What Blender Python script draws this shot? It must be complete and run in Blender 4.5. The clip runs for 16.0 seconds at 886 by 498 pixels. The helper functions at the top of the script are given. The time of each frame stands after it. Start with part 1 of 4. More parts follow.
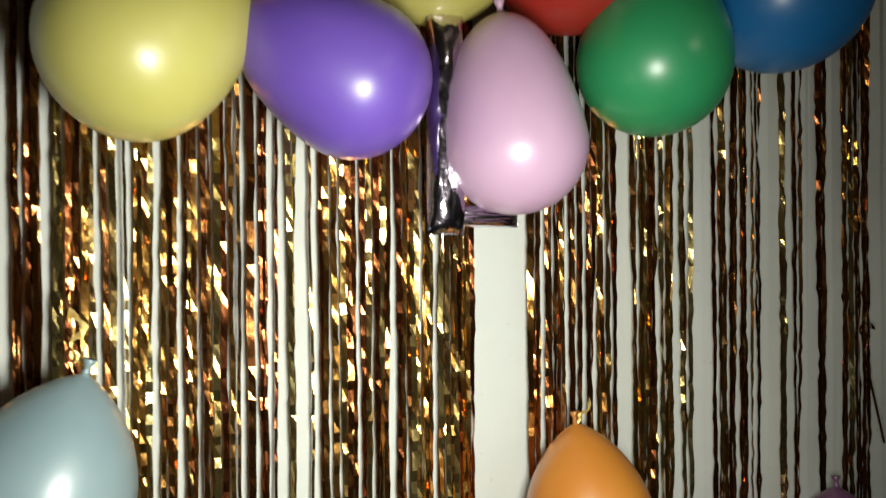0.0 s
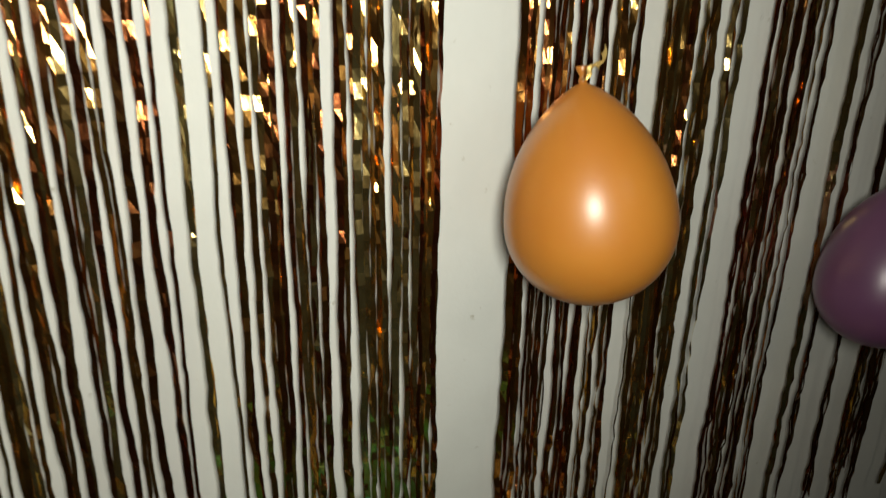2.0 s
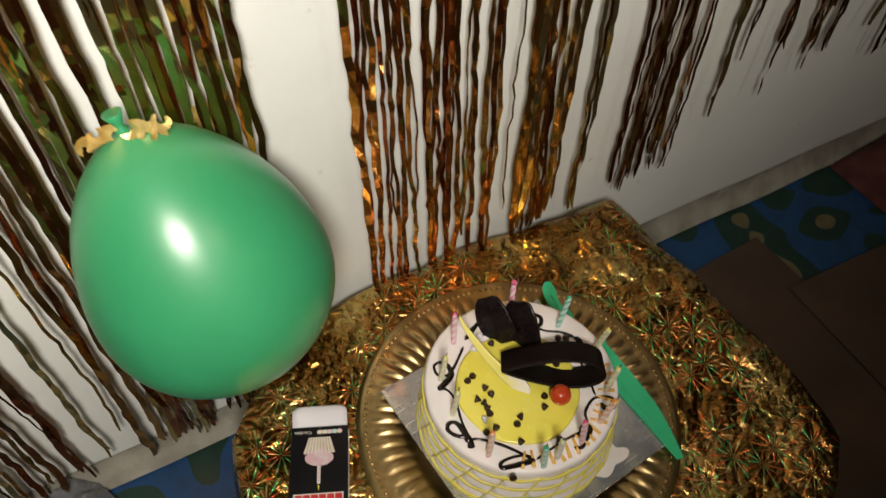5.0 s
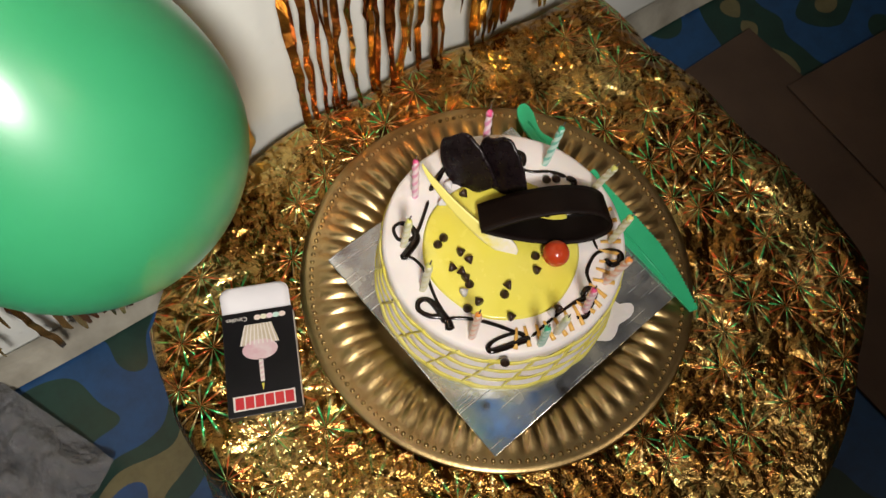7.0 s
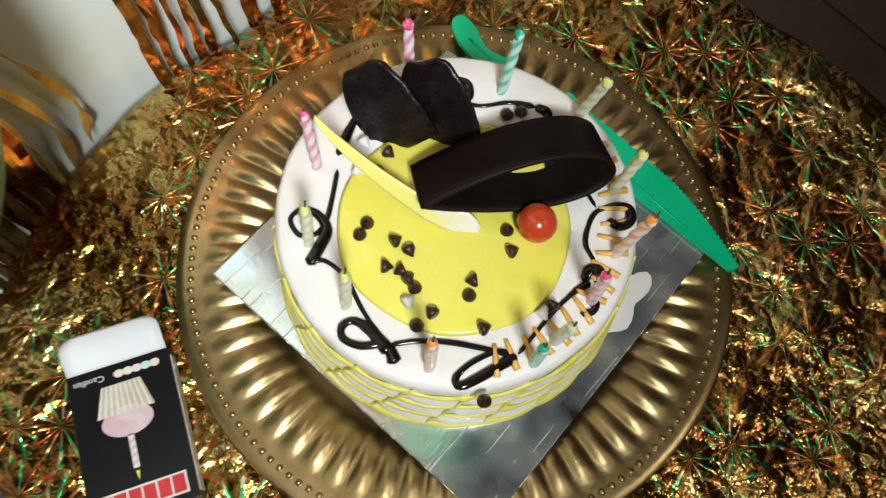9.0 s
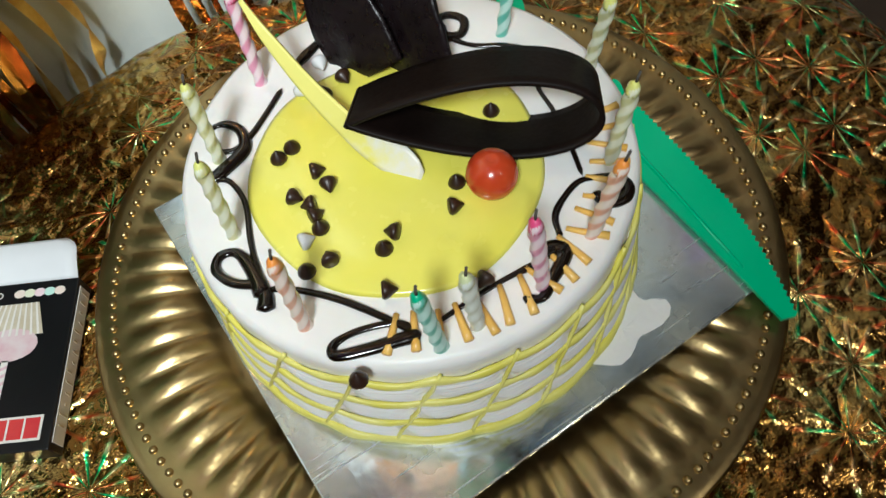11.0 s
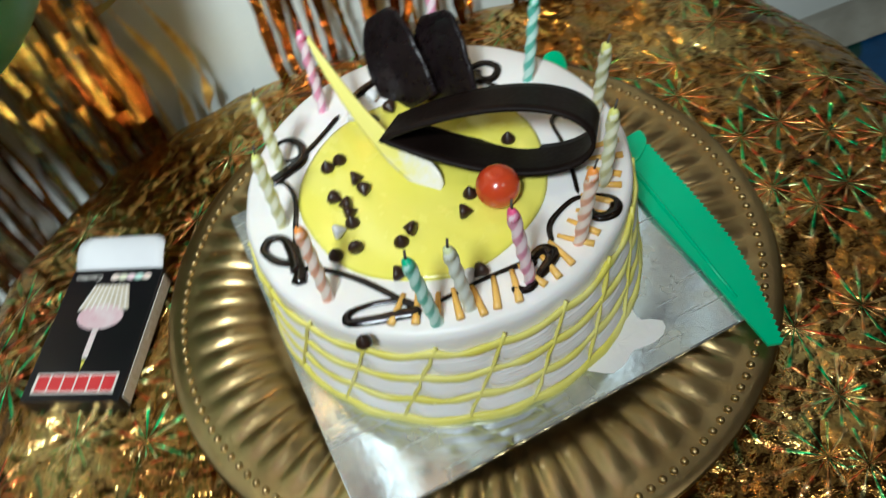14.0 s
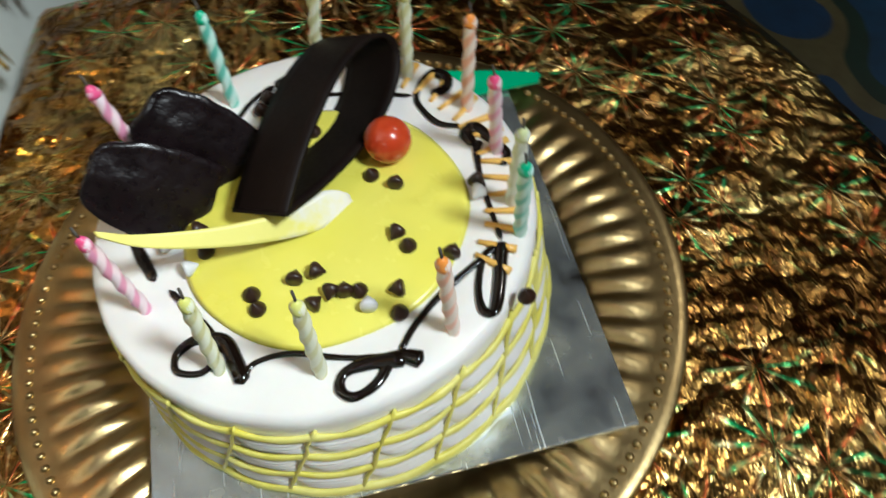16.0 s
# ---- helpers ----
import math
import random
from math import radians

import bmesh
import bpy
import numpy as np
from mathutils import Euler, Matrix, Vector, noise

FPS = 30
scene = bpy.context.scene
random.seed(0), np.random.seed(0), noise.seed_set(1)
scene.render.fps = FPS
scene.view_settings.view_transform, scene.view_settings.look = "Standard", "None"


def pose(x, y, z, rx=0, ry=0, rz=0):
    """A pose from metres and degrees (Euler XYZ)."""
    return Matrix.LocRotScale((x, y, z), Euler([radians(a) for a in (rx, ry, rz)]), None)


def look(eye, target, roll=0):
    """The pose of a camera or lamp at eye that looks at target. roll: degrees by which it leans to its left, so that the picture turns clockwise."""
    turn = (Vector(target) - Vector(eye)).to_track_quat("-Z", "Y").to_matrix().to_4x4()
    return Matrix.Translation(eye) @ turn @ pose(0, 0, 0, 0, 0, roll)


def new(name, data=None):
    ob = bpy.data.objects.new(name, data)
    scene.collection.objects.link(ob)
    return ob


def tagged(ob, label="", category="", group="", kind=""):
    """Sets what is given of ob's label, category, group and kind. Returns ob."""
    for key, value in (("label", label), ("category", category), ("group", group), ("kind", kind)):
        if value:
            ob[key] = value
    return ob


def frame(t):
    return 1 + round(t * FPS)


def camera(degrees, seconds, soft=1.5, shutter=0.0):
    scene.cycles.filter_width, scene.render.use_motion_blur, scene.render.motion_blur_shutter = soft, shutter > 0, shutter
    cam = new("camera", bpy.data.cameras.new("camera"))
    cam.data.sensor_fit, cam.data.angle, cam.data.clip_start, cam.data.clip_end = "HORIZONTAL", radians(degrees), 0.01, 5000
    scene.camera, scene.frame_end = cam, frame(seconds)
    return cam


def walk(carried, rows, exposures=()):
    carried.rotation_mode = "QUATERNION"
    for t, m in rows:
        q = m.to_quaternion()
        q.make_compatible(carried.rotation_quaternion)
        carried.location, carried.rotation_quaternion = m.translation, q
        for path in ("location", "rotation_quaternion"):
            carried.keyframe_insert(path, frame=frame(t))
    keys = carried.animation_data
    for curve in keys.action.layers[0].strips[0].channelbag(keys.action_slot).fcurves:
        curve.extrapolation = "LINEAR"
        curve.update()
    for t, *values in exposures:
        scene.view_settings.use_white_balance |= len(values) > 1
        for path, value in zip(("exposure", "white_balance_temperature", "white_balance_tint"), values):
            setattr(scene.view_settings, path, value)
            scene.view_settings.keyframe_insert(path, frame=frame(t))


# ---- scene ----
cam = camera(61.5, 16.0, soft=1.4, shutter=0.4)
PATH = [
    (0, (-0.669, -0.901, 1.541), (0.032, 0.972, 1.534), -0.4),
    (0.5, (-0.643, -0.808, 1.553), (0.103, 1.033, 1.324), -0.1),
    (1, (-0.614, -0.784, 1.522), (0.103, 1.02, 1.042), 0.6),
    (1.2, (-0.569, -0.794, 1.472), (0.095, 1.018, 0.948), 0.6),
    (1.5, (-0.538, -0.751, 1.449), (0.097, 1.042, 0.831), -0.3),
    (2, (-0.508, -0.601, 1.369), (0.169, 1.143, 0.661), 1.3),
    (2.5, (-0.427, -0.53, 1.352), (0.247, 1.137, 0.476), 2.6),
    (2.8, (-0.411, -0.494, 1.33), (0.271, 1.144, 0.408), 1.4),
    (3, (-0.404, -0.473, 1.308), (0.269, 1.128, 0.317), 0.8),
    (3.5, (-0.36, -0.436, 1.246), (0.214, 1.042, 0.026), -1.8),
    (4, (-0.353, -0.368, 1.194), (0.273, 0.97, -0.154), 0.7),
    (4.5, (-0.318, -0.342, 1.141), (0.3, 0.868, -0.327), 1.1),
    (5, (-0.283, -0.317, 1.085), (0.322, 0.774, -0.478), 1.2),
    (7.3, (-0.218, -0.181, 0.921), (0.28, 0.398, -0.927), 6.6),
    (7.5, (-0.209, -0.177, 0.908), (0.262, 0.375, -0.956), 6.0),
    (8, (-0.19, -0.167, 0.869), (0.261, 0.336, -1.013), 5.8),
    (8.5, (-0.173, -0.142, 0.818), (0.291, 0.346, -1.065), 4.2),
    (9, (-0.143, -0.122, 0.748), (0.378, 0.361, -1.121), 4.8),
    (9.2, (-0.134, -0.127, 0.717), (0.38, 0.377, -1.149), 3.2),
    (11.5, (-0.043, -0.223, 0.621), (0.212, 0.865, -1.037), -9.4),
    (12, (-0.006, -0.227, 0.632), (0.092, 0.974, -0.964), -9.7),
    (12.5, (0.018, -0.246, 0.645), (-0.092, 0.96, -0.947), -12.1),
    (13, (0.016, -0.277, 0.655), (-0.09, 0.902, -0.957), -12.0),
    (13.5, (-0.017, -0.305, 0.645), (0.002, 0.865, -0.976), -13.2),
    (14, (-0.058, -0.291, 0.641), (0.143, 0.921, -0.938), -13.6),
    (14.5, (-0.119, -0.228, 0.65), (0.608, 0.806, -0.9), -15.5),
    (15, (-0.164, -0.17, 0.642), (0.683, 0.689, -0.953), -17.9),
    (15.5, (-0.202, -0.116, 0.64), (0.852, 0.35, -0.995), -14.2),
    (16, (-0.226, -0.065, 0.63), (0.85, -0.057, -1.056), -8.7),
]
walk(cam, [(t, look(eye, target, roll)) for t, eye, target, roll in PATH],
     exposures=[(0, 0.22, 6750, 8), (1, -0.12, 6900, 9), (2, 0.02, 6950, 11), (3, 0.1, 7000, 12), (4, 0.84, 7200, 18), (5, 1.36, 7100, 19), (7.5, 1.8, 6700, 20), (9, 1.94, 6000, 8), (11.5, 1.82, 5750, 5), (13.5, 1.88, 5600, 3), (15, 2.04, 5750, 7), (16, 1.94, 5700, 5)])

# ---- light: a phone torch held near the lens and one weak bulb in a dark room ----
world = bpy.data.worlds.new("night")
scene.world = world
world.use_nodes = True
world.node_tree.nodes["Background"].inputs[0].default_value = (0.004, 0.0035, 0.003, 1)
world.node_tree.nodes["Background"].inputs[1].default_value = 1.0


def lamp(name, kind, m, energy, colour, size):
    data = bpy.data.lights.new(name, kind)
    data.energy, data.color = energy, colour
    data.shadow_soft_size = size
    ob = new(name, data)
    ob.matrix_world = m
    return data


torch = lamp("torch_light", "SPOT", look((-0.44, -0.70, 1.42), (-0.45, 0.28, 1.27)), 45, (0.99, 0.995, 0.93), 0.12)
torch.spot_size, torch.spot_blend = radians(142), 1.0
lamp("bulb_light", "POINT", pose(0.75, -1.65, 2.2), 5, (1.0, 0.90, 0.74), 0.05)


# ---- materials ----
def nodes_of(name):
    m = bpy.data.materials.new(name)
    m.use_nodes = True
    t = m.node_tree
    return m, t, t.nodes["Principled BSDF"]


def add(t, kind, operation="", data_type="", blend_type="", voronoi_dimensions=""):
    n = t.nodes.new(kind)
    if operation:
        n.operation = operation
    if data_type:
        n.data_type = data_type
    if blend_type:
        n.blend_type = blend_type
    if voronoi_dimensions:
        n.voronoi_dimensions = voronoi_dimensions
    return n


def ramp(t, fac, stops, mode="LINEAR"):
    r = add(t, "ShaderNodeValToRGB")
    r.color_ramp.interpolation = mode
    el = r.color_ramp.elements
    while len(el) < len(stops):
        el.new(0.5)
    for e, (p, c) in zip(el, stops):
        e.position, e.color = p, (*c, 1)
    t.links.new(fac, r.inputs[0])
    return r.outputs[0]


def math_node(t, op, a, b=None, c=None):
    n = add(t, "ShaderNodeMath", operation=op)
    for i, v in enumerate((a, b, c)):
        if v is None:
            continue
        if isinstance(v, (int, float)):
            n.inputs[i].default_value = v
        else:
            t.links.new(v, n.inputs[i])
    return n.outputs[0]


def noise_of(t, scale, detail=3.0, rough=0.5, vec=None, space="Object"):
    n = add(t, "ShaderNodeTexNoise")
    n.inputs["Scale"].default_value, n.inputs["Detail"].default_value, n.inputs["Roughness"].default_value = scale, detail, rough
    if vec is None:
        vec = add(t, "ShaderNodeTexCoord").outputs[space]
    t.links.new(vec, n.inputs["Vector"])
    return n


def bump(t, p, height, strength, distance=0.002):
    b = add(t, "ShaderNodeBump")
    b.inputs["Strength"].default_value, b.inputs["Distance"].default_value = strength, distance
    t.links.new(height, b.inputs["Height"])
    t.links.new(b.outputs[0], p.inputs["Normal"])


def surface(name, a, b, rough=0.5, metal=0.0, scale=20.0, grain=200.0, strength=0.15, depth=0.001, coat=0.0, sub=0.0, rough_var=0.1):
    """Two base colours mixed by a broad noise, a fine grain in relief and gloss that varies."""
    m, t, p = nodes_of(name)
    n1, n2 = noise_of(t, scale, 4.0), noise_of(t, grain, 2.0)
    t.links.new(ramp(t, n1.outputs[0], [(0.35, a), (0.65, b)]), p.inputs["Base Color"])
    t.links.new(math_node(t, "MULTIPLY_ADD", n2.outputs[0], rough_var, rough - rough_var / 2), p.inputs["Roughness"])
    p.inputs["Metallic"].default_value = metal
    p.inputs["Coat Weight"].default_value = coat
    p.inputs["Coat Roughness"].default_value = 0.12
    if sub:
        p.inputs["Subsurface Weight"].default_value = sub
        p.inputs["Subsurface Radius"].default_value = (0.01, 0.006, 0.004)
    if strength:
        bump(t, p, n2.outputs[0], strength, depth)
    return m


def latex(name, colour, deep):
    m, t, p = nodes_of(name)
    n = noise_of(t, 6.0, 3.0)
    t.links.new(ramp(t, n.outputs[0], [(0.3, deep), (0.7, colour)]), p.inputs["Base Color"])
    p.inputs["Roughness"].default_value = 0.31
    p.inputs["Coat Weight"].default_value = 0.6
    p.inputs["Coat Roughness"].default_value = 0.5
    p.inputs["Subsurface Weight"].default_value = 0.25
    p.inputs["Subsurface Radius"].default_value = (0.03, 0.03, 0.03)
    p.inputs["Specular IOR Level"].default_value = 0.55
    fine = noise_of(t, 420.0, 2.0)
    bump(t, p, fine.outputs[0], 0.05, 0.0005)
    return m


def foil_fringe():
    m, t, p = nodes_of("gold_foil_strip")
    info = add(t, "ShaderNodeObjectInfo")
    n = noise_of(t, 30.0, 2.0)
    mixed = math_node(t, "MULTIPLY_ADD", n.outputs[0], 0.35, math_node(t, "MULTIPLY", info.outputs["Random"], 0.65))
    t.links.new(ramp(t, mixed, [(0.30, (0.30, 0.09, 0.03)), (0.58, (0.58, 0.30, 0.07)), (0.88, (0.94, 0.78, 0.32))]), p.inputs["Base Color"])
    p.inputs["Metallic"].default_value = 0.975
    p.inputs["Roughness"].default_value = 0.16
    coords = add(t, "ShaderNodeTexCoord")
    stretch = add(t, "ShaderNodeMapping")
    stretch.inputs["Scale"].default_value = (1, 1, 0.35)
    t.links.new(coords.outputs["Object"], stretch.inputs[0])
    crease = noise_of(t, 120.0, 3.0, 0.6, stretch.outputs[0])
    bump(t, p, crease.outputs[0], 0.17, 0.003)
    return m


def holographic():
    """Gold metallised film embossed with starbursts; their split-light colours are painted into the base colour."""
    m, t, p = nodes_of("holographic_gold_film")
    coords = add(t, "ShaderNodeTexCoord").outputs["UV"]
    cells = add(t, "ShaderNodeTexVoronoi", voronoi_dimensions="2D")
    cells.inputs["Scale"].default_value = 21.0
    cells.inputs["Randomness"].default_value = 0.85
    t.links.new(coords, cells.inputs["Vector"])
    off = add(t, "ShaderNodeVectorMath", operation="SUBTRACT")
    t.links.new(coords, off.inputs[0])
    t.links.new(cells.outputs["Position"], off.inputs[1])
    xyz = add(t, "ShaderNodeSeparateXYZ")
    t.links.new(off.outputs[0], xyz.inputs[0])
    angle = math_node(t, "ARCTAN2", xyz.outputs[1], xyz.outputs[0])
    rnd = add(t, "ShaderNodeSeparateColor")
    t.links.new(cells.outputs["Color"], rnd.inputs[0])
    ray = math_node(t, "SINE", math_node(t, "MULTIPLY_ADD", angle, 6.0, math_node(t, "MULTIPLY", rnd.outputs[0], 6.28)))
    ray = math_node(t, "POWER", math_node(t, "ABSOLUTE", ray), 16.0)
    near = math_node(t, "SUBTRACT", 1.0, math_node(t, "MULTIPLY", cells.outputs["Distance"], 1.25))
    near = math_node(t, "MAXIMUM", near, 0.0)
    ray = math_node(t, "MULTIPLY", ray, near)
    patches = noise_of(t, 6.0, 2.0, 0.5, coords)
    clear = math_node(t, "MULTIPLY_ADD", patches.outputs[0], 5.0, -1.85)
    clear = math_node(t, "MINIMUM", math_node(t, "MAXIMUM", clear, 0.12), 1.0)
    ray = math_node(t, "MULTIPLY", ray, clear)
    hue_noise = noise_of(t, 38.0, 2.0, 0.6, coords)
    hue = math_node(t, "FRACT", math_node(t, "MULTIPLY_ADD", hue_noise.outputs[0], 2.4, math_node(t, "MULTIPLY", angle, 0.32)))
    # rainbow glints painted as fixed colours along the rays
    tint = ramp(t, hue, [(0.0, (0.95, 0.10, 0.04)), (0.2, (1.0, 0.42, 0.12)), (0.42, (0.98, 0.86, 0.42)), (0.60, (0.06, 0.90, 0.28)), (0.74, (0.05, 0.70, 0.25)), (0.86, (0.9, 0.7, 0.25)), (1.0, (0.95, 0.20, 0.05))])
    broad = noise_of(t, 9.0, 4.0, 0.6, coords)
    # bright and dark of the crumples, painted into the gold by noise
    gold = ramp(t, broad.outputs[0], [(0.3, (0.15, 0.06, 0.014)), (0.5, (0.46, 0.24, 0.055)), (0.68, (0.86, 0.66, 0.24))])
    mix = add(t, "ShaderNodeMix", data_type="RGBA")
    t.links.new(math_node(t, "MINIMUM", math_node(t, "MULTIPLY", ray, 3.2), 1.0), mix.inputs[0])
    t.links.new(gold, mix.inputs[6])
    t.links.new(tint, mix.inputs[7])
    t.links.new(mix.outputs[2], p.inputs["Base Color"])
    p.inputs["Metallic"].default_value = 1.0
    t.links.new(math_node(t, "MULTIPLY_ADD", ray, 0.34, math_node(t, "MULTIPLY_ADD", broad.outputs[0], 0.30, 0.06)), p.inputs["Roughness"])
    crumple = noise_of(t, 15.0, 3.0, 0.55, coords)
    crease = math_node(t, "ABSOLUTE", math_node(t, "SUBTRACT", crumple.outputs[0], 0.5))
    fine = noise_of(t, 150.0, 2.0, 0.6, coords)
    height = math_node(t, "MULTIPLY_ADD", crease, 2.4, math_node(t, "MULTIPLY", fine.outputs[0], 0.17))
    height = math_node(t, "ADD", height, math_node(t, "MULTIPLY", ray, 0.05))
    bump(t, p, height, 0.9, 0.016)
    return m


def printed_mat():
    """Vinyl floor sheet printed with big blue, green and cream shapes."""
    m, t, p = nodes_of("printed_vinyl")
    n = noise_of(t, 5.0, 1.0, 0.4)
    col = ramp(t, n.outputs[0], [(0.0, (0.005, 0.036, 0.026)), (0.42, (0.004, 0.052, 0.15)), (0.53, (0.004, 0.033, 0.024)), (0.59, (0.12, 0.11, 0.05)), (0.65, (0.004, 0.045, 0.14))], "CONSTANT")
    wear = noise_of(t, 30.0, 5.0, 0.7)
    mix = add(t, "ShaderNodeMix", data_type="RGBA", blend_type="MULTIPLY")
    mix.inputs[0].default_value = 0.6
    t.links.new(col, mix.inputs[6])
    t.links.new(ramp(t, wear.outputs[0], [(0.3, (0.45, 0.42, 0.38)), (0.6, (1, 1, 1))]), mix.inputs[7])
    t.links.new(mix.outputs[2], p.inputs["Base Color"])
    p.inputs["Roughness"].default_value = 0.5
    bump(t, p, wear.outputs[0], 0.2, 0.002)
    return m


def plaster():
    m, t, p = nodes_of("painted_plaster")
    big, fine = noise_of(t, 2.6, 5.0, 0.6), noise_of(t, 90.0, 4.0, 0.6)
    col = ramp(t, big.outputs[0], [(0.3, (0.60, 0.63, 0.59)), (0.6, (0.69, 0.73, 0.69)), (0.8, (0.64, 0.66, 0.61))])
    spots = noise_of(t, 34.0, 4.0, 0.7)
    mix = add(t, "ShaderNodeMix", data_type="RGBA", blend_type="MULTIPLY")
    mix.inputs[0].default_value = 0.7
    t.links.new(col, mix.inputs[6])
    t.links.new(ramp(t, spots.outputs[0], [(0.24, (0.5, 0.46, 0.36)), (0.34, (1, 1, 1))]), mix.inputs[7])
    t.links.new(mix.outputs[2], p.inputs["Base Color"])
    p.inputs["Roughness"].default_value = 0.62
    bump(t, p, fine.outputs[0], 0.25, 0.002)
    return m


def candle_wax(name, colour, light):
    m, t, p = nodes_of(name)
    xyz = add(t, "ShaderNodeSeparateXYZ")
    t.links.new(add(t, "ShaderNodeTexCoord").outputs["Object"], xyz.inputs[0])
    twist = math_node(t, "MULTIPLY_ADD", xyz.outputs[2], 520.0, math_node(t, "MULTIPLY", math_node(t, "ARCTAN2", xyz.outputs[1], xyz.outputs[0]), -2.0))
    wave = math_node(t, "MULTIPLY_ADD", math_node(t, "SINE", twist), 0.5, 0.5)
    t.links.new(ramp(t, wave, [(0.3, colour), (0.7, light)]), p.inputs["Base Color"])
    p.inputs["Roughness"].default_value = 0.38
    p.inputs["Subsurface Weight"].default_value = 0.2
    p.inputs["Subsurface Radius"].default_value = (0.004, 0.003, 0.003)
    return m


def smeared_foil():
    """Mirror-like silver card with fine scratches and dull greasy smears."""
    m, t, p = nodes_of("smeared_silver_foil")
    smear, fine = noise_of(t, 17.0, 5.0, 0.65), noise_of(t, 140.0, 3.0)
    dull = ramp(t, smear.outputs[0], [(0.30, (0, 0, 0)), (0.72, (1, 1, 1))])
    coords = add(t, "ShaderNodeTexCoord")
    line = add(t, "ShaderNodeMapping")
    line.inputs["Rotation"].default_value = (0, 0, 0.5)
    line.inputs["Scale"].default_value = (14, 420, 1)
    t.links.new(coords.outputs["Object"], line.inputs[0])
    scratch = noise_of(t, 1.0, 1.0, 0.5, line.outputs[0])
    cut = ramp(t, scratch.outputs[0], [(0.66, (0, 0, 0)), (0.70, (1, 1, 1))])
    t.links.new(ramp(t, smear.outputs[0], [(0.42, (0.66, 0.72, 0.78)), (0.62, (0.68, 0.69, 0.62))]), p.inputs["Base Color"])
    t.links.new(math_node(t, "MULTIPLY_ADD", dull, -0.42, 1.0), p.inputs["Metallic"])
    rough = math_node(t, "MULTIPLY_ADD", dull, 0.20, math_node(t, "MULTIPLY_ADD", cut, 0.30, 0.05))
    t.links.new(rough, p.inputs["Roughness"])
    bump(t, p, math_node(t, "ADD", fine.outputs[0], cut), 0.12, 0.0006)
    return m


def marbled():
    """White chocolate marbled with yellow, whiter at its broad foot."""
    m, t, p = nodes_of("marbled_white_chocolate")
    xyz = add(t, "ShaderNodeSeparateXYZ")
    t.links.new(add(t, "ShaderNodeTexCoord").outputs["Object"], xyz.inputs[0])
    n = noise_of(t, 70.0, 4.0, 0.6)
    f = math_node(t, "ADD", math_node(t, "MULTIPLY", xyz.outputs[1], 11.0), n.outputs[0])
    t.links.new(ramp(t, f, [(0.32, (0.84, 0.80, 0.70)), (0.62, (0.82, 0.75, 0.20))]), p.inputs["Base Color"])
    p.inputs["Roughness"].default_value = 0.36
    bump(t, p, n.outputs[0], 0.15, 0.001)
    return m


PLASTER = plaster()
FLOOR_MAT = printed_mat()
FRINGE = foil_fringe()
HOLO = holographic()
CONCRETE = surface("skirting_paint", (0.20, 0.19, 0.15), (0.34, 0.33, 0.27), 0.7, 0, 18, 160, 0.4, 0.002)
# Colours of unseen walls and ceiling, set dark so the foil mirrors little light.
UNSEEN_DARK = surface("unseen_wall_dark", (0.07, 0.045, 0.03), (0.10, 0.07, 0.05), 0.7, 0, 3, 80)
CEILING = surface("unseen_ceiling_dark", (0.10, 0.08, 0.06), (0.14, 0.11, 0.09), 0.8, 0, 3, 80)
# Brown card set extra dark: the torch's falloff is put into this colour.
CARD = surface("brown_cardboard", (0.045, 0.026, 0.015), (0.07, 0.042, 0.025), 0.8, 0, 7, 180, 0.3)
WOOD = surface("dark_wood", (0.10, 0.05, 0.025), (0.2, 0.11, 0.05), 0.5, 0, 14, 120, 0.2)
MAROON = surface("maroon_cloth", (0.06, 0.012, 0.01), (0.10, 0.03, 0.02), 0.85, 0, 25, 300, 0.5)
BRASS = surface("worn_brass", (0.40, 0.28, 0.12), (0.58, 0.43, 0.20), 0.34, 1.0, 22, 260, 0.18, 0.0008, rough_var=0.16)
SILVER = smeared_foil()
CREAM = surface("white_whipped_cream", (0.85, 0.82, 0.79), (0.89, 0.86, 0.84), 0.42, 0, 30, 220, 0.12, 0.001, sub=0.15)
GLAZE = surface("yellow_glaze", (0.84, 0.77, 0.10), (0.87, 0.81, 0.15), 0.26, 0, 18, 90, 0.05, 0.001, coat=0.4)
YELLOW_CREAM = surface("yellow_cream", (0.76, 0.68, 0.10), (0.82, 0.76, 0.24), 0.4, 0, 40, 240, 0.2, 0.001)
CHOC = surface("dark_chocolate", (0.005, 0.0025, 0.002), (0.009, 0.005, 0.004), 0.5, 0, 40, 420, 0.16, 0.0005, rough_var=0.2)
CHOC_GEL = surface("chocolate_gel", (0.006, 0.003, 0.002), (0.010, 0.006, 0.004), 0.12, 0, 40, 300, 0.05)
CHOC.node_tree.nodes["Principled BSDF"].inputs["Specular IOR Level"].default_value = 0.12
PETAL_CHOC = surface("ridged_dark_chocolate", (0.006, 0.0035, 0.004), (0.010, 0.006, 0.007), 0.30, 0, 60, 240, 0.35, 0.0015, rough_var=0.3)
PETAL_CHOC.node_tree.nodes["Principled BSDF"].inputs["Specular IOR Level"].default_value = 0.28
DROP_CHOC = surface("brown_chocolate", (0.022, 0.009, 0.005), (0.035, 0.015, 0.008), 0.38, 0, 200, 500, 0.1, 0.0005)
WHITE_CHOC = marbled()
ORANGE_GEL = surface("orange_icing", (0.80, 0.44, 0.08), (0.84, 0.52, 0.13), 0.3, 0, 60, 300, 0.1)
CHERRY = surface("glazed_cherry", (0.48, 0.045, 0.012), (0.54, 0.065, 0.016), 0.22, 0, 60, 300, 0.05, coat=0.25, sub=0.1)
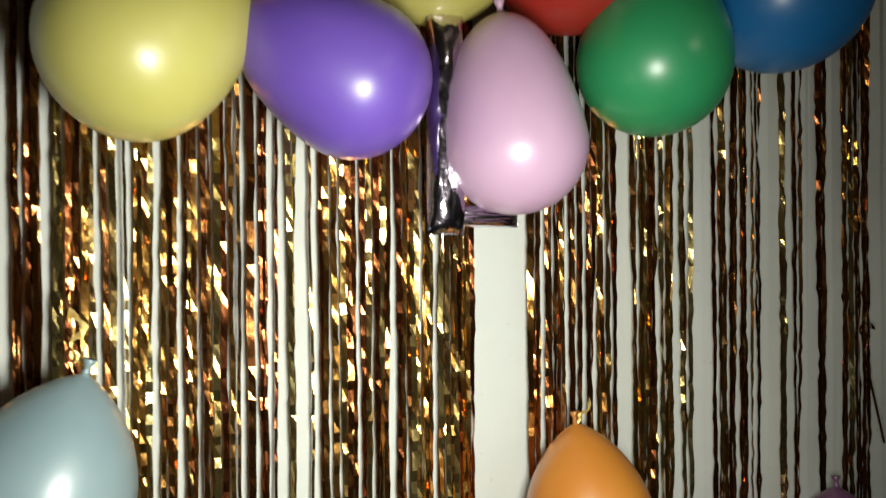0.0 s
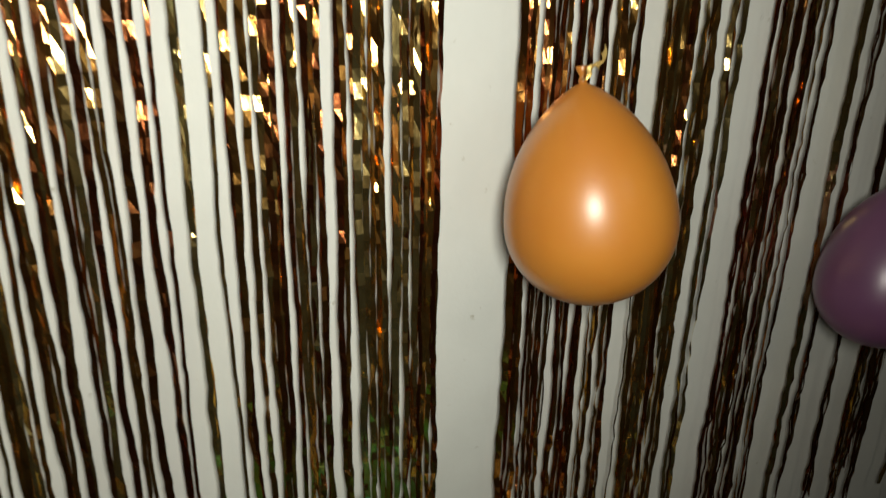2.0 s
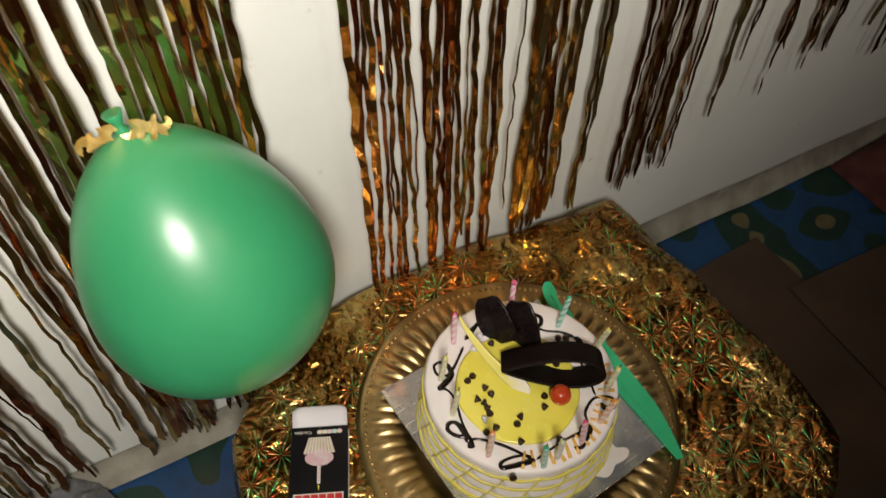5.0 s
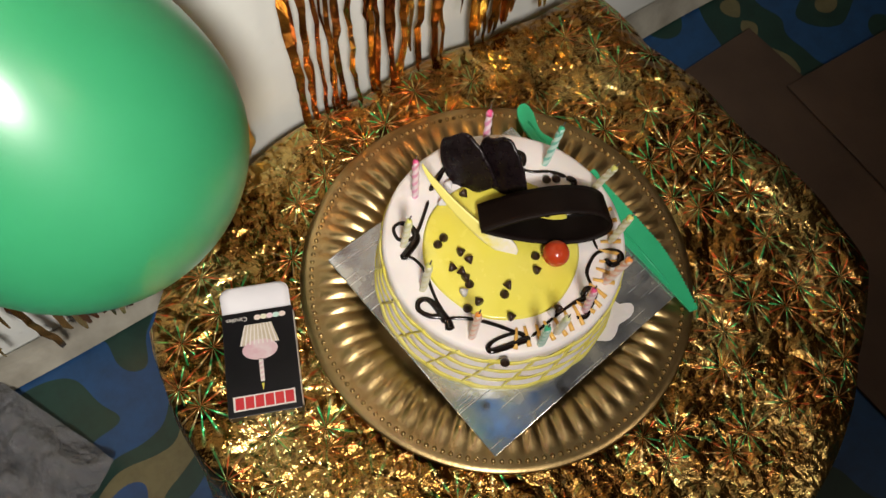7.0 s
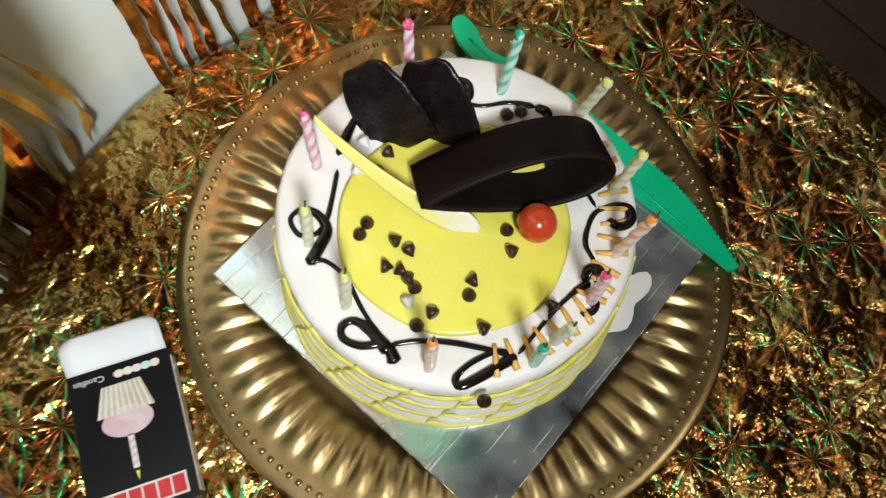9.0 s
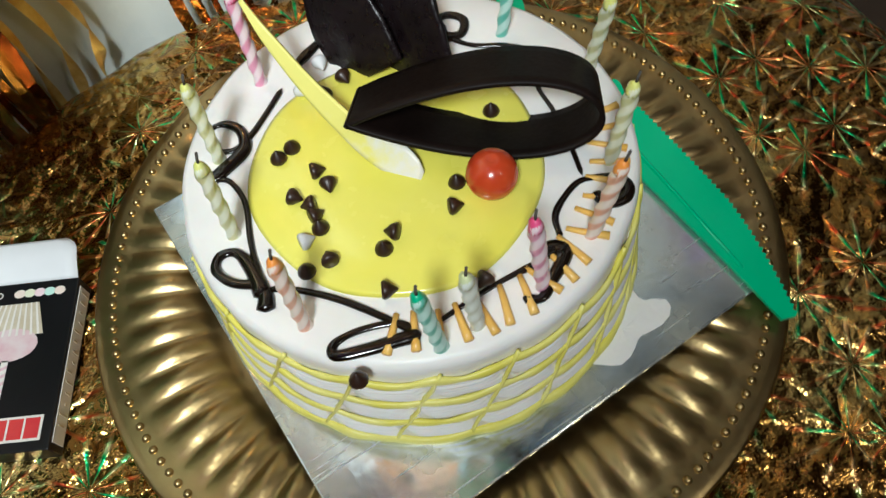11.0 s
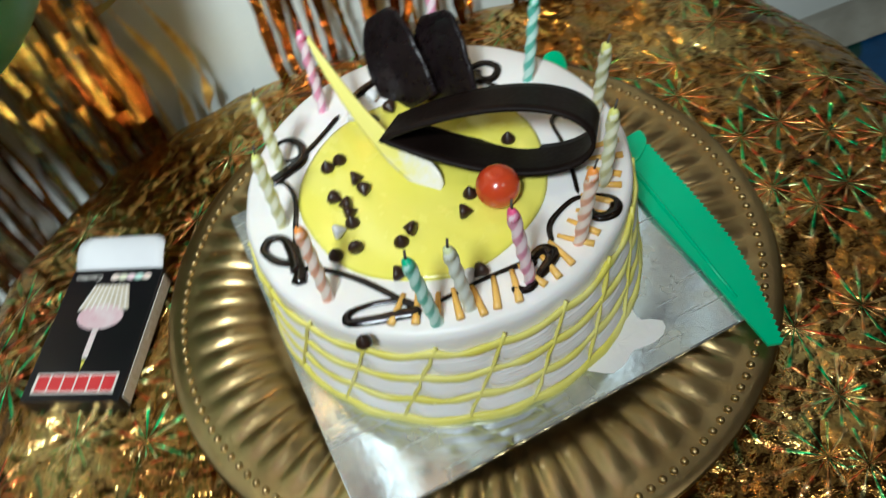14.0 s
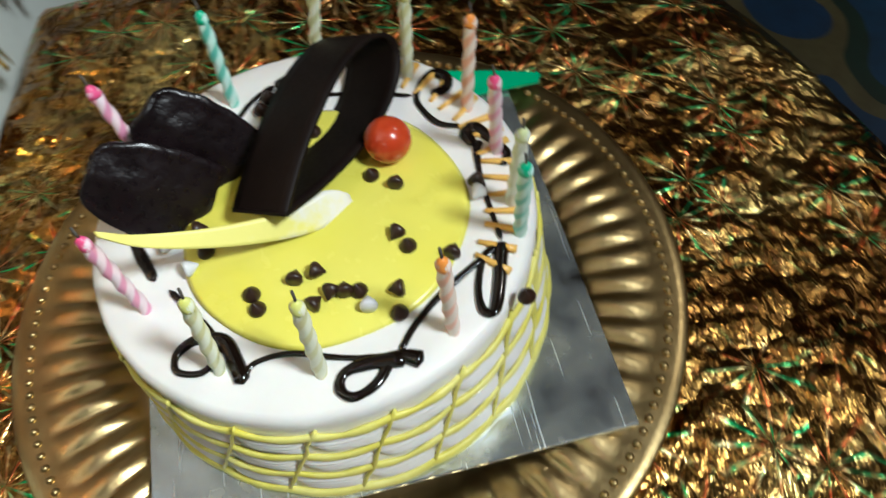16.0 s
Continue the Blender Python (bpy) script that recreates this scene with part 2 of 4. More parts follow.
KNIFE_GREEN = surface("green_plastic", (0.012, 0.50, 0.23), (0.02, 0.55, 0.26), 0.3, 0, 20, 400, 0.05)
WICK = surface("burnt_wick", (0.02, 0.015, 0.012), (0.12, 0.10, 0.08), 0.8, 0, 300, 900, 0.2)
CARTON = surface("black_printed_carton", (0.004, 0.0035, 0.005), (0.007, 0.006, 0.008), 0.35, 0, 12, 300, 0.06)
PAPER = surface("white_paper", (0.66, 0.66, 0.68), (0.74, 0.74, 0.75), 0.6, 0, 14, 300, 0.08)
INK_WHITE = surface("white_ink", (0.72, 0.68, 0.62), (0.78, 0.74, 0.70), 0.4, 0, 50, 300, 0.02)
INK_PINK = surface("pink_ink", (0.66, 0.42, 0.46), (0.72, 0.60, 0.60), 0.4, 0, 90, 300, 0.02)
INK_RED = surface("red_ink", (0.55, 0.03, 0.04), (0.62, 0.05, 0.05), 0.4, 0, 50, 300, 0.02)
INK_TAN = surface("tan_ink", (0.50, 0.42, 0.30), (0.62, 0.55, 0.42), 0.4, 0, 90, 300, 0.02)
FOIL_PINK = surface("pink_foil", (0.52, 0.46, 0.56), (0.72, 0.66, 0.76), 0.16, 1.0, 12, 60, 0.4, 0.003)
RIBBON = surface("gold_ribbon", (0.62, 0.36, 0.08), (0.86, 0.66, 0.24), 0.38, 0.75, 60, 300, 0.3, 0.001)
PLASTIC, _t, _p = nodes_of("clear_plastic_film")
_p.inputs["Base Color"].default_value = (0.42, 0.44, 0.46, 1)
_p.inputs["Roughness"].default_value = 0.08
_p.inputs["Transmission Weight"].default_value = 0.75
_p.inputs["IOR"].default_value = 1.45
bump(_t, _p, noise_of(_t, 75.0, 4.0, 0.65).outputs[0], 1.0, 0.008)


# ---- builders ----
def mesh_of(name, bm, material, smooth=True):
    me = bpy.data.meshes.new(name)
    bmesh.ops.recalc_face_normals(bm, faces=bm.faces)
    bm.to_mesh(me)
    bm.free()
    for f in me.polygons:
        f.use_smooth = smooth
    me.materials.append(material)
    return me


def part(name, bm, material, parent=None, label="", smooth=True, kind=""):
    ob = new(name, mesh_of(name, bm, material, smooth))
    if parent is not None:
        ob.parent = parent
    return tagged(ob, label, kind=kind)


def thing(name, label, category, group="", kind="", at=None):
    ob = new(name)
    ob.empty_display_size = 0.02
    if at is not None:
        ob.matrix_world = at
    return tagged(ob, label, category, group, kind)


def box_bm(x0, x1, y0, y1, z0, z1, bevel=0.0):
    bm = bmesh.new()
    bmesh.ops.create_cube(bm, size=1.0, matrix=Matrix.Translation(((x0 + x1) / 2, (y0 + y1) / 2, (z0 + z1) / 2)) @ Matrix.Diagonal((x1 - x0, y1 - y0, z1 - z0, 1)))
    if bevel:
        bmesh.ops.bevel(bm, geom=bm.edges[:], offset=bevel, segments=2, affect="EDGES", profile=0.5)
    return bm


def revolve(profile, n=64, wobble=None):
    """A closed skin from (radius, height) pairs turned about z."""
    bm = bmesh.new()
    rings = []
    for k, (r, z) in enumerate(profile):
        if r < 1e-6:
            rings.append([bm.verts.new((0, 0, z))])
            continue
        ring = []
        for i in range(n):
            a = 2 * math.pi * i / n
            rr, zz = wobble(a, r, z) if wobble else (r, z)
            ring.append(bm.verts.new((rr * math.cos(a), rr * math.sin(a), zz)))
        rings.append(ring)
    for lo, hi in zip(rings, rings[1:]):
        for i in range(n):
            j = (i + 1) % n
            if len(lo) == 1 and len(hi) == 1:
                continue
            if len(lo) == 1:
                bm.faces.new((lo[0], hi[i], hi[j]))
            elif len(hi) == 1:
                bm.faces.new((lo[i], lo[j], hi[0]))
            else:
                bm.faces.new((lo[i], lo[j], hi[j], hi[i]))
    return bm


def tube(points, radius, sides=8, flat=1.0, bm=None, taper=True):
    """A round bead of paste along points; flat squeezes it in height."""
    bm = bm or bmesh.new()
    pts = [Vector(p) for p in points]
    rings = []
    for i, p in enumerate(pts):
        d = (pts[min(i + 1, len(pts) - 1)] - pts[max(i - 1, 0)]).normalized()
        side = d.cross(Vector((0, 0, 1)))
        side = side.normalized() if side.length > 1e-4 else Vector((1, 0, 0))
        up = side.cross(d)
        r = radius(i / (len(pts) - 1)) if callable(radius) else radius
        rings.append([bm.verts.new(p + side * math.cos(2 * math.pi * k / sides) * r + up * math.sin(2 * math.pi * k / sides) * r * flat) for k in range(sides)])
    for lo, hi in zip(rings, rings[1:]):
        for k in range(sides):
            bm.faces.new((lo[k], lo[(k + 1) % sides], hi[(k + 1) % sides], hi[k]))
    bm.faces.new(rings[0][::-1])
    bm.faces.new(rings[-1])
    return bm


def spline(points, steps=8):
    """A smooth curve through a few points."""
    p = [Vector(q) for q in points]
    p = [p[0] * 2 - p[1]] + p + [p[-1] * 2 - p[-2]]
    out = []
    for i in range(1, len(p) - 2):
        for k in range(steps):
            t = k / steps
            out.append(0.5 * (2 * p[i] + (p[i + 1] - p[i - 1]) * t + (2 * p[i - 1] - 5 * p[i] + 4 * p[i + 1] - p[i + 2]) * t * t + (3 * p[i] - p[i - 1] - 3 * p[i + 1] + p[i + 2]) * t ** 3))
    out.append(p[-2])
    return out


def prism(outline, z0, z1, bm=None):
    """A flat piece with the given outline and thickness."""
    bm = bm or bmesh.new()
    lo = [bm.verts.new((x, y, z0)) for x, y in outline]
    hi = [bm.verts.new((x, y, z1)) for x, y in outline]
    bm.faces.new(lo[::-1])
    bm.faces.new(hi)
    for i in range(len(lo)):
        j = (i + 1) % len(lo)
        bm.faces.new((lo[i], lo[j], hi[j], hi[i]))
    return bm


def sheet(fn, nu, nv, thick=0.0, bm=None):
    """A sheet fn(u, v) over the unit square, with thickness along its own normals."""
    bm = bm or bmesh.new()
    g = [[bm.verts.new(fn(i / nu, j / nv)) for j in range(nv + 1)] for i in range(nu + 1)]
    for i in range(nu):
        for j in range(nv):
            bm.faces.new((g[i][j], g[i + 1][j], g[i + 1][j + 1], g[i][j + 1]))
    if thick:
        bmesh.ops.recalc_face_normals(bm, faces=bm.faces)
        bmesh.ops.solidify(bm, geom=bm.faces[:], thickness=thick)
    return bm


# ---- the room ----
WALL_Y = 0.29
tagged(part("floor", box_bm(-2.6, 2.6, -3.0, WALL_Y, -0.1, 0.0), FLOOR_MAT, smooth=False), "blue, green and cream printed vinyl floor sheet", "floor", kind="structure")
tagged(part("wall_north", box_bm(-2.6, 2.6, WALL_Y, WALL_Y + 0.15, -0.1, 2.7), PLASTER, smooth=False), "pale grey-white painted plaster wall with small stains", "wall", kind="structure")
# Unseen walls and ceiling added to close the room, dark to dim reflections.
tagged(part("wall_south", box_bm(-2.6, 2.6, -3.15, -3.0, -0.1, 2.7), UNSEEN_DARK, smooth=False), "unseen back wall, coloured dark to keep foil reflections dim", "wall", kind="structure")
tagged(part("wall_west", box_bm(-2.75, -2.6, -3.0, WALL_Y, -0.1, 2.7), UNSEEN_DARK, smooth=False), "unseen side wall, coloured dark to keep foil reflections dim", "wall", kind="structure")
tagged(part("wall_east", box_bm(2.6, 2.75, -3.0, WALL_Y, -0.1, 2.7), UNSEEN_DARK, smooth=False), "unseen side wall, coloured dark to keep foil reflections dim", "wall", kind="structure")
tagged(part("ceiling", box_bm(-2.6, 2.6, -3.0, WALL_Y, 2.6, 2.7), CEILING, smooth=False), "unseen ceiling, coloured dark to keep foil reflections dim", "ceiling", kind="structure")


def skirting_fn(u, v):
    x = -2.6 + 5.2 * u
    w = noise.noise(Vector((x * 6, 0, 3))) * 0.004
    return (x, WALL_Y - 0.004 - (1 - v) ** 2 * 0.022 + w, 0.004 + 0.05 * v)


tagged(part("baseboard", sheet(skirting_fn, 120, 5), CONCRETE), "rough dirty cement edge along the wall", "skirting", kind="structure")


# ---- the fringe curtain: foil strips that hang in clumps from a band ----
CLUMPS = [
    (-0.96, -0.93), (-0.91, -0.885), (-0.855, -0.83), (-0.82, -0.77), (-0.745, -0.735), (-0.715, -0.685),
    (-0.665, -0.651), (-0.638, -0.628), (-0.612, -0.601), (-0.594, -0.591), (-0.582, -0.576), (-0.565, -0.557), (-0.551, -0.545), (-0.524, -0.517), (-0.514, -0.511), (-0.484, -0.475),
    (-0.437, -0.427), (-0.413, -0.406), (-0.399, -0.38), (-0.37, -0.36), (-0.358, -0.328), (-0.313, -0.302), (-0.286, -0.242), (-0.239, -0.179),
    (-0.073, -0.061), (-0.058, -0.048), (-0.041, -0.032), (-0.027, -0.017), (-0.009, -0.004), (0.012, 0.052), (0.073, 0.083), (0.093, 0.104), (0.110, 0.114), (0.147, 0.22),
    (0.25, 0.266), (0.33, 0.37), (0.383, 0.412), (0.421, 0.434), (0.491, 0.509), (0.523, 0.536), (0.591, 0.607), (0.66, 0.73),
    (0.80, 0.812), (0.86, 0.91), (0.95, 0.965),
]


def hem(x):
    """Height at which the strips end, rising along the wall."""
    return 0.05 if x < -0.2 else 0.09 if x < 0.0 else 0.19 + 0.10 * max(x, 0) if x < 0.45 else 0.30


curtain = thing("fringe_curtain", "gold metallic foil fringe curtain with gaps, hanging on the wall", "curtain", at=pose(0, WALL_Y, 2.25))
part("header_band", box_bm(-1.1, 1.1, -0.02, -0.012, -0.03, 0.02, 0.002), FRINGE, curtain)
fr = random.Random(5)


def strip_mesh(length, width, rnd, lean):
    """A crinkled ribbon hanging down from its origin, wider and flatter at the top."""
    bm = bmesh.new()
    n = int(length / 0.017)
    yaw, sway = rnd.uniform(-0.4, 0.4), 0.0
    prev = None
    for i in range(n + 1):
        s = i / n
        z = -length * s + rnd.uniform(-0.002, 0.002)
        yaw = yaw * 0.80 + rnd.gauss(0, 0.20 - 0.06 * s)
        sway = sway * 0.93 + rnd.gauss(0, 0.0005 + 0.0011 * s * s * s)
        w = width * (1.32 - 0.44 * min(1, s * 1.3))
        if i == n:
            w *= rnd.uniform(0.2, 0.8)
        cx, cy = lean * (1 - s) + sway, rnd.gauss(0, 0.0012) - 0.006 * s
        dx, dy = math.cos(yaw) * w / 2, math.sin(yaw) * w / 2
        row = (bm.verts.new((cx - dx, cy - dy, z)), bm.verts.new((cx + dx, cy + dy, z + rnd.uniform(-0.0015, 0.0015))))
        if prev:
            bm.faces.new((prev[0], prev[1], row[1], row[0]))
        prev = row
    return bm


TOP = 2.25
for x0, x1 in CLUMPS:
    count = max(1, round((x1 - x0) / 0.0052))
    for k in range(count):
        x = x0 + (x1 - x0) * (k + 0.5) / count
        wide = min(0.0095, max(0.006, (x1 - x0) / count * 1.6)) * fr.uniform(0.75, 1.15)
        end = hem(x) + abs(fr.gauss(0, 0.035))
        if x > 0.5:
            end += fr.choice((0.0, 0.06, 0.12))
        ob = part("foil_strip", strip_mesh(TOP - end, wide, fr, 0.0 if -0.22 < x < -0.03 else fr.gauss(0, 0.011)), FRINGE, curtain, smooth=False)
        ob.location = (x, -0.016 - fr.uniform(0, 0.012), 0)

# thin single strips that stray into the gaps
for x0, x1, count in ((-0.96, -0.44, 7), (-0.06, 0.14, 4), (0.26, 0.62, 3)):
    for k in range(count):
        x = x0 + (x1 - x0) * (k + fr.uniform(0.1, 0.9)) / count
        ob = part("foil_strip", strip_mesh(TOP - hem(x) - abs(fr.gauss(0, 0.09)), fr.uniform(0.0026, 0.0048), fr, fr.gauss(0, 0.014)), FRINGE, curtain, smooth=False)
        ob.location = (x, -0.016 - fr.uniform(0, 0.012), 0)

# one strip that came loose and hangs in a curl
curl = [(0.70 + 0.012 * math.sin(i * 0.9), 0.255, 1.44 - 0.02 * i) for i in range(4)] + [(0.71 + 0.02 * math.cos(i), 0.25, 1.36 + 0.014 * math.sin(i)) for i in range(6)] + [(0.70 + 0.008 * i, 0.255, 1.34 - 0.028 * i) for i in range(1, 9)]
tagged(part("loose_strip", tube(spline(curl, 4), 0.003, 5, 0.4), FRINGE), "loose dark gold foil strip with a curl", "strip")


# ---- balloons ----
def balloon(label, colour, centre, width, axis, length=1.28, blunt=0.0, name="balloon"):
    """A latex balloon with its knot towards axis."""
    axis = Vector(axis).normalized()
    turn = Vector((0, 0, 1)).rotation_difference(axis).to_matrix().to_4x4()
    body = thing(name, label, "balloon", "party balloons", at=Matrix.Translation(centre) @ turn)
    r, h = width / 2, width * length
    prof = []
    n = 30
    for i in range(n + 1):
        u = i / n
        a = math.pi * u
        z = -math.cos(a)
        # the half towards the knot is drawn out to a cone
        if z > 0:
            zz = z * (h - r * 0.95)
            rad = (1 - blunt) * max(0.0, 1 - z * z) ** 0.74 + blunt * ((1 - z ** 1.6) * 0.55 + 0.45 * max(0.0, 1 - z ** 6) ** 0.5)
        else:
            zz = z * r * 0.95
            rad = math.sin(a)
        prof.append((max(rad * r, 0.0), zz))
    top = prof[-1][1]
    prof[-1] = (0.004, top)
    prof[0] = (0.0, prof[0][1])
    skin = revolve(prof, 48)
    m = latex(label.split()[0] + "_latex", *colour)
    part("skin", skin, m, body)
    knot = revolve([(0.0, top - 0.004), (0.0045, top - 0.002), (0.006, top + 0.003), (0.0035, top + 0.006), (0.005, top + 0.010), (0.009, top + 0.019), (0.0085, top + 0.0195), (0.0, top + 0.011)], 14)
    part("knot", knot, m, body)
    return body


YEL = ((0.54, 0.51, 0.15), (0.47, 0.43, 0.11))
balloon("yellow latex balloon hung before the fringe curtain", YEL, (-0.703, 0.10, 1.790), 0.235, (0.8, 0.0, 0.50), 1.18, 0.5)
balloon("deep violet latex balloon hung before the fringe curtain", ((0.16, 0.085, 0.46), (0.12, 0.06, 0.38)), (-0.422, 0.10, 1.771), 0.222, (-0.86, 0.0, 0.42), 1.26, 0.9)
balloon("pale pink pear-shaped latex balloon", ((0.57, 0.38, 0.54), (0.51, 0.32, 0.48)), (-0.178, 0.10, 1.690), 0.217, (-0.12, 0.0, 1), 1.38, 1.2)
balloon("yellow latex balloon high on the wall", YEL, (-0.285, 0.15, 1.992), 0.245, (0.1, 0, 1))
balloon("red latex balloon high on the wall", ((0.44, 0.03, 0.02), (0.36, 0.02, 0.015)), (-0.05, 0.15, 2.012), 0.27, (-0.2, 0, 1))
balloon("bright green latex balloon beside a blue one", ((0.03, 0.34, 0.13), (0.02, 0.28, 0.10)), (0.068, 0.10, 1.832), 0.245, (0.15, 0, 1), 1.2)
balloon("blue latex balloon high on the wall", ((0.012, 0.20, 0.52), (0.01, 0.16, 0.44)), (0.335, 0.10, 1.980), 0.295, (-0.3, 0, 1), 1.2)
balloon("orange latex balloon behind the yellow one", ((0.62, 0.24, 0.03), (0.55, 0.20, 0.02)), (-0.58, 0.16, 1.985), 0.22, (0, 0, 1))
balloon("pale grey-blue latex balloon hanging low", ((0.24, 0.33, 0.35), (0.19, 0.28, 0.31)), (-0.819, 0.135, 1.220), 0.226, (0.34, 0.0, 1), 1.24)
balloon("orange latex balloon hanging alone before the curtain", ((0.60, 0.24, 0.035), (0.52, 0.19, 0.025)), (-0.009, 0.170, 1.068), 0.219, (-0.07, 0.15, 1), 1.28)
balloon("mauve latex balloon in the shaded part of the curtain", ((0.19, 0.075, 0.17), (0.15, 0.06, 0.14)), (0.552, 0.174, 0.898), 0.199, (0.09, 0.16, 1), 1.32, 0.1)
balloon("large glossy green latex balloon low beside the table", ((0.022, 0.31, 0.13), (0.014, 0.25, 0.10)), (-0.270, 0.168, 0.490), 0.236, (-0.145, 0.225, 1), 1.235, 0.45)


def ribbon(points, width, label):
    """A twisted end of foil ribbon along a few points."""
    c = spline(points, 8)
    m = len(c) - 1

    def fn(u, v):
        k = round(v * m)
        turn = 2.2 * math.sin(v * 7)
        return c[k] + Vector((math.cos(turn), 0.3 * math.sin(turn), math.sin(turn))) * width * (u - 0.5)
    return tagged(part("ribbon", sheet(fn, 2, m), RIBBON, smooth=False), label, "ribbon")


ribbon([(-0.290, 0.198, 0.668), (-0.284, 0.192, 0.677), (-0.277, 0.190, 0.669), (-0.269, 0.188, 0.677), (-0.262, 0.190, 0.670)], 0.016, "gold foil ribbon tied round the green balloon's neck")
ribbon([(-0.302, 0.205, 0.668), (-0.312, 0.205, 0.668), (-0.322, 0.206, 0.664), (-0.330, 0.207, 0.660)], 0.014, "coppery ribbon end at the green balloon's neck")
ribbon([(-0.19, 0.262, 0.42), (-0.165, 0.262, 0.395), (-0.150, 0.262, 0.375), (-0.155, 0.262, 0.355), (-0.18, 0.262, 0.345), (-0.20, 0.262, 0.35)], 0.006, "thin yellow-gold ribbon curl against the wall")
for dx, low in ((0.0, 0.15), (0.022, 0.19), (0.045, 0.22)):
    ribbon([(-0.235 + dx * 0.3, 0.266, 0.62), (-0.215 + dx * 0.6, 0.266, 0.48), (-0.196 + dx, 0.266, 0.35), (-0.176 + dx, 0.267, 0.27), (-0.184 + dx, 0.267, low)], 0.009, "dark gold foil strip drooping beside the curtain")
ribbon([(-0.035, 0.17, 1.25), (-0.030, 0.165, 1.262), (-0.018, 0.165, 1.268), (-0.012, 0.17, 1.285)], 0.010, "red-orange foil ribbon at the orange balloon's neck")
ribbon([(-0.775, 0.16, 1.395), (-0.78, 0.155, 1.42), (-0.765, 0.155, 1.435), (-0.785, 0.16, 1.46)], 0.014, "gold foil ribbon tied at the grey-blue balloon's neck")

# foil digit, pink with mirror edges
digit = thing("foil_balloon", "pink and silver foil balloon in the shape of a digit", "balloon", "party balloons", at=pose(-0.278, 0.13, 1.558))


def pillow(w, h, d):
    def wob(u, v):
        a, b = u * 2 - 1, v * 2 - 1
        q = max(0.0, (1 - abs(a) ** 3) * (1 - abs(b) ** 6)) ** 0.5
        return (a * w / 2, -d / 2 * q + 0.003 * noise.noise(Vector((a * 4, b * 9, 1))), v * h)
    bm = sheet(wob, 14, 40)
    return sheet(lambda u, v: (wob(u, v)[0], -wob(u, v)[1], wob(u, v)[2]), 14, 40, 0, bm)


part("stem", pillow(0.058, 0.33, 0.05), FOIL_PINK, digit)
foot = part("foot", pillow(0.15, 0.034, 0.04), FOIL_PINK, digit)
foot.location = (0.052, 0.020, 0.012)

# ---- the low table with its cloth ----
table = thing("low_table", "low dark wooden table under the gold cloth", "table", at=pose(0.0, -0.04, 0))
part("tabletop", revolve([(0, 0.205), (0.285, 0.205), (0.29, 0.21), (0.29, 0.228), (0.285, 0.233), (0, 0.233)], 48), WOOD, table)
for sx, sy in ((-1, -1), (-1, 1), (1, -1), (1, 1)):
    part("leg", box_bm(sx * 0.17 - 0.018, sx * 0.17 + 0.018, sy * 0.17 - 0.018, sy * 0.17 + 0.018, 0.0, 0.207, 0.003), WOOD, table)

EDGE = [(-176, 0.315), (-140, 0.335), (-107, 0.335), (-72, 0.322), (-42, 0.345), (-26, 0.38), (-10, 0.36), (4, 0.345), (29, 0.375), (41, 0.435), (50, 0.375), (60, 0.338), (90, 0.300), (118, 0.328), (142, 0.355), (150, 0.362), (165, 0.342)]


def edge_at(deg):
    deg = (deg + 180) % 360 - 180
    a = [e[0] for e in EDGE]
    r = [e[1] for e in EDGE]
    return float(np.interp(deg, [a[-1] - 360] + a + [a[0] + 360], [r[-1]] + r + [r[0]]))


def cloth_bm():
    bm = bmesh.new()
    uv = bm.loops.layers.uv.new("UVMap")
    n, rings, drop = 300, 46, 16
    grid, flat = [], {}
    for i in range(n):
        deg = 360.0 * i / n
        a = radians(deg)
        e = edge_at(deg)
        col = []
        for k in range(1, rings + drop + 1):
            if k <= rings:
                s = k / rings
                r = e * s
                x, y = r * math.cos(a), r * math.sin(a) - 0.04
                q = Vector((x * 7, y * 7, 0.3))
                z = 0.2395 + (0.0050 * noise.noise(q) + 0.0045 * (0.4 - abs(noise.noise(q * 2.1)))) * min(1, max(0, (r - 0.16) * 12)) + 0.0016 * noise.noise(q * 4)
                z += 0.0012 * abs(noise.noise(q * 9))
                if s > 0.90:
                    z -= (s - 0.90) ** 2 * 0.9
                arc = r
            else:
                s = (k - rings) / drop
                fold = math.sin(a * 17 + 1.3 * math.sin(a * 3)) * 0.6 + math.sin(a * 31 + 0.5) * 0.3
                out = 0.004 + (0.028 * s + 0.020 * s * fold) * (0.10 if 30 < deg < 150 else 1.0)
                r = e + out
                x, y = r * math.cos(a), r * math.sin(a) - 0.04
                y = min(y, WALL_Y - 0.022)
                z = 0.230 - 0.222 * s + 0.003 * noise.noise(Vector((x * 20, y * 20, s * 6)))
                arc = e + 0.222 * s
            v = bm.verts.new((x, y, z))
            flat[v] = (arc * math.cos(a), arc * math.sin(a))
            col.append(v)
        grid.append(col)
    mid = bm.verts.new((0, -0.04, 0.240))
    flat[mid] = (0.0, 0.0)
    for i in range(n):
        j = (i + 1) % n
        bm.faces.new((mid, grid[i][0], grid[j][0]))
        for k in range(rings + drop - 1):
            bm.faces.new((grid[i][k], grid[i][k + 1], grid[j][k + 1], grid[j][k]))
    for f in bm.faces:
        for loop in f.loops:
            loop[uv].uv = flat[loop.vert]
    return bm


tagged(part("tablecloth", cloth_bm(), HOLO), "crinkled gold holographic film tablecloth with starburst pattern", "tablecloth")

# ---- brass plate ----
PLATE_Z = 0.2425
plate = thing("brass_plate", "round fluted brass thali plate with a beaded rim", "plate", at=pose(0.0, -0.003, PLATE_Z))


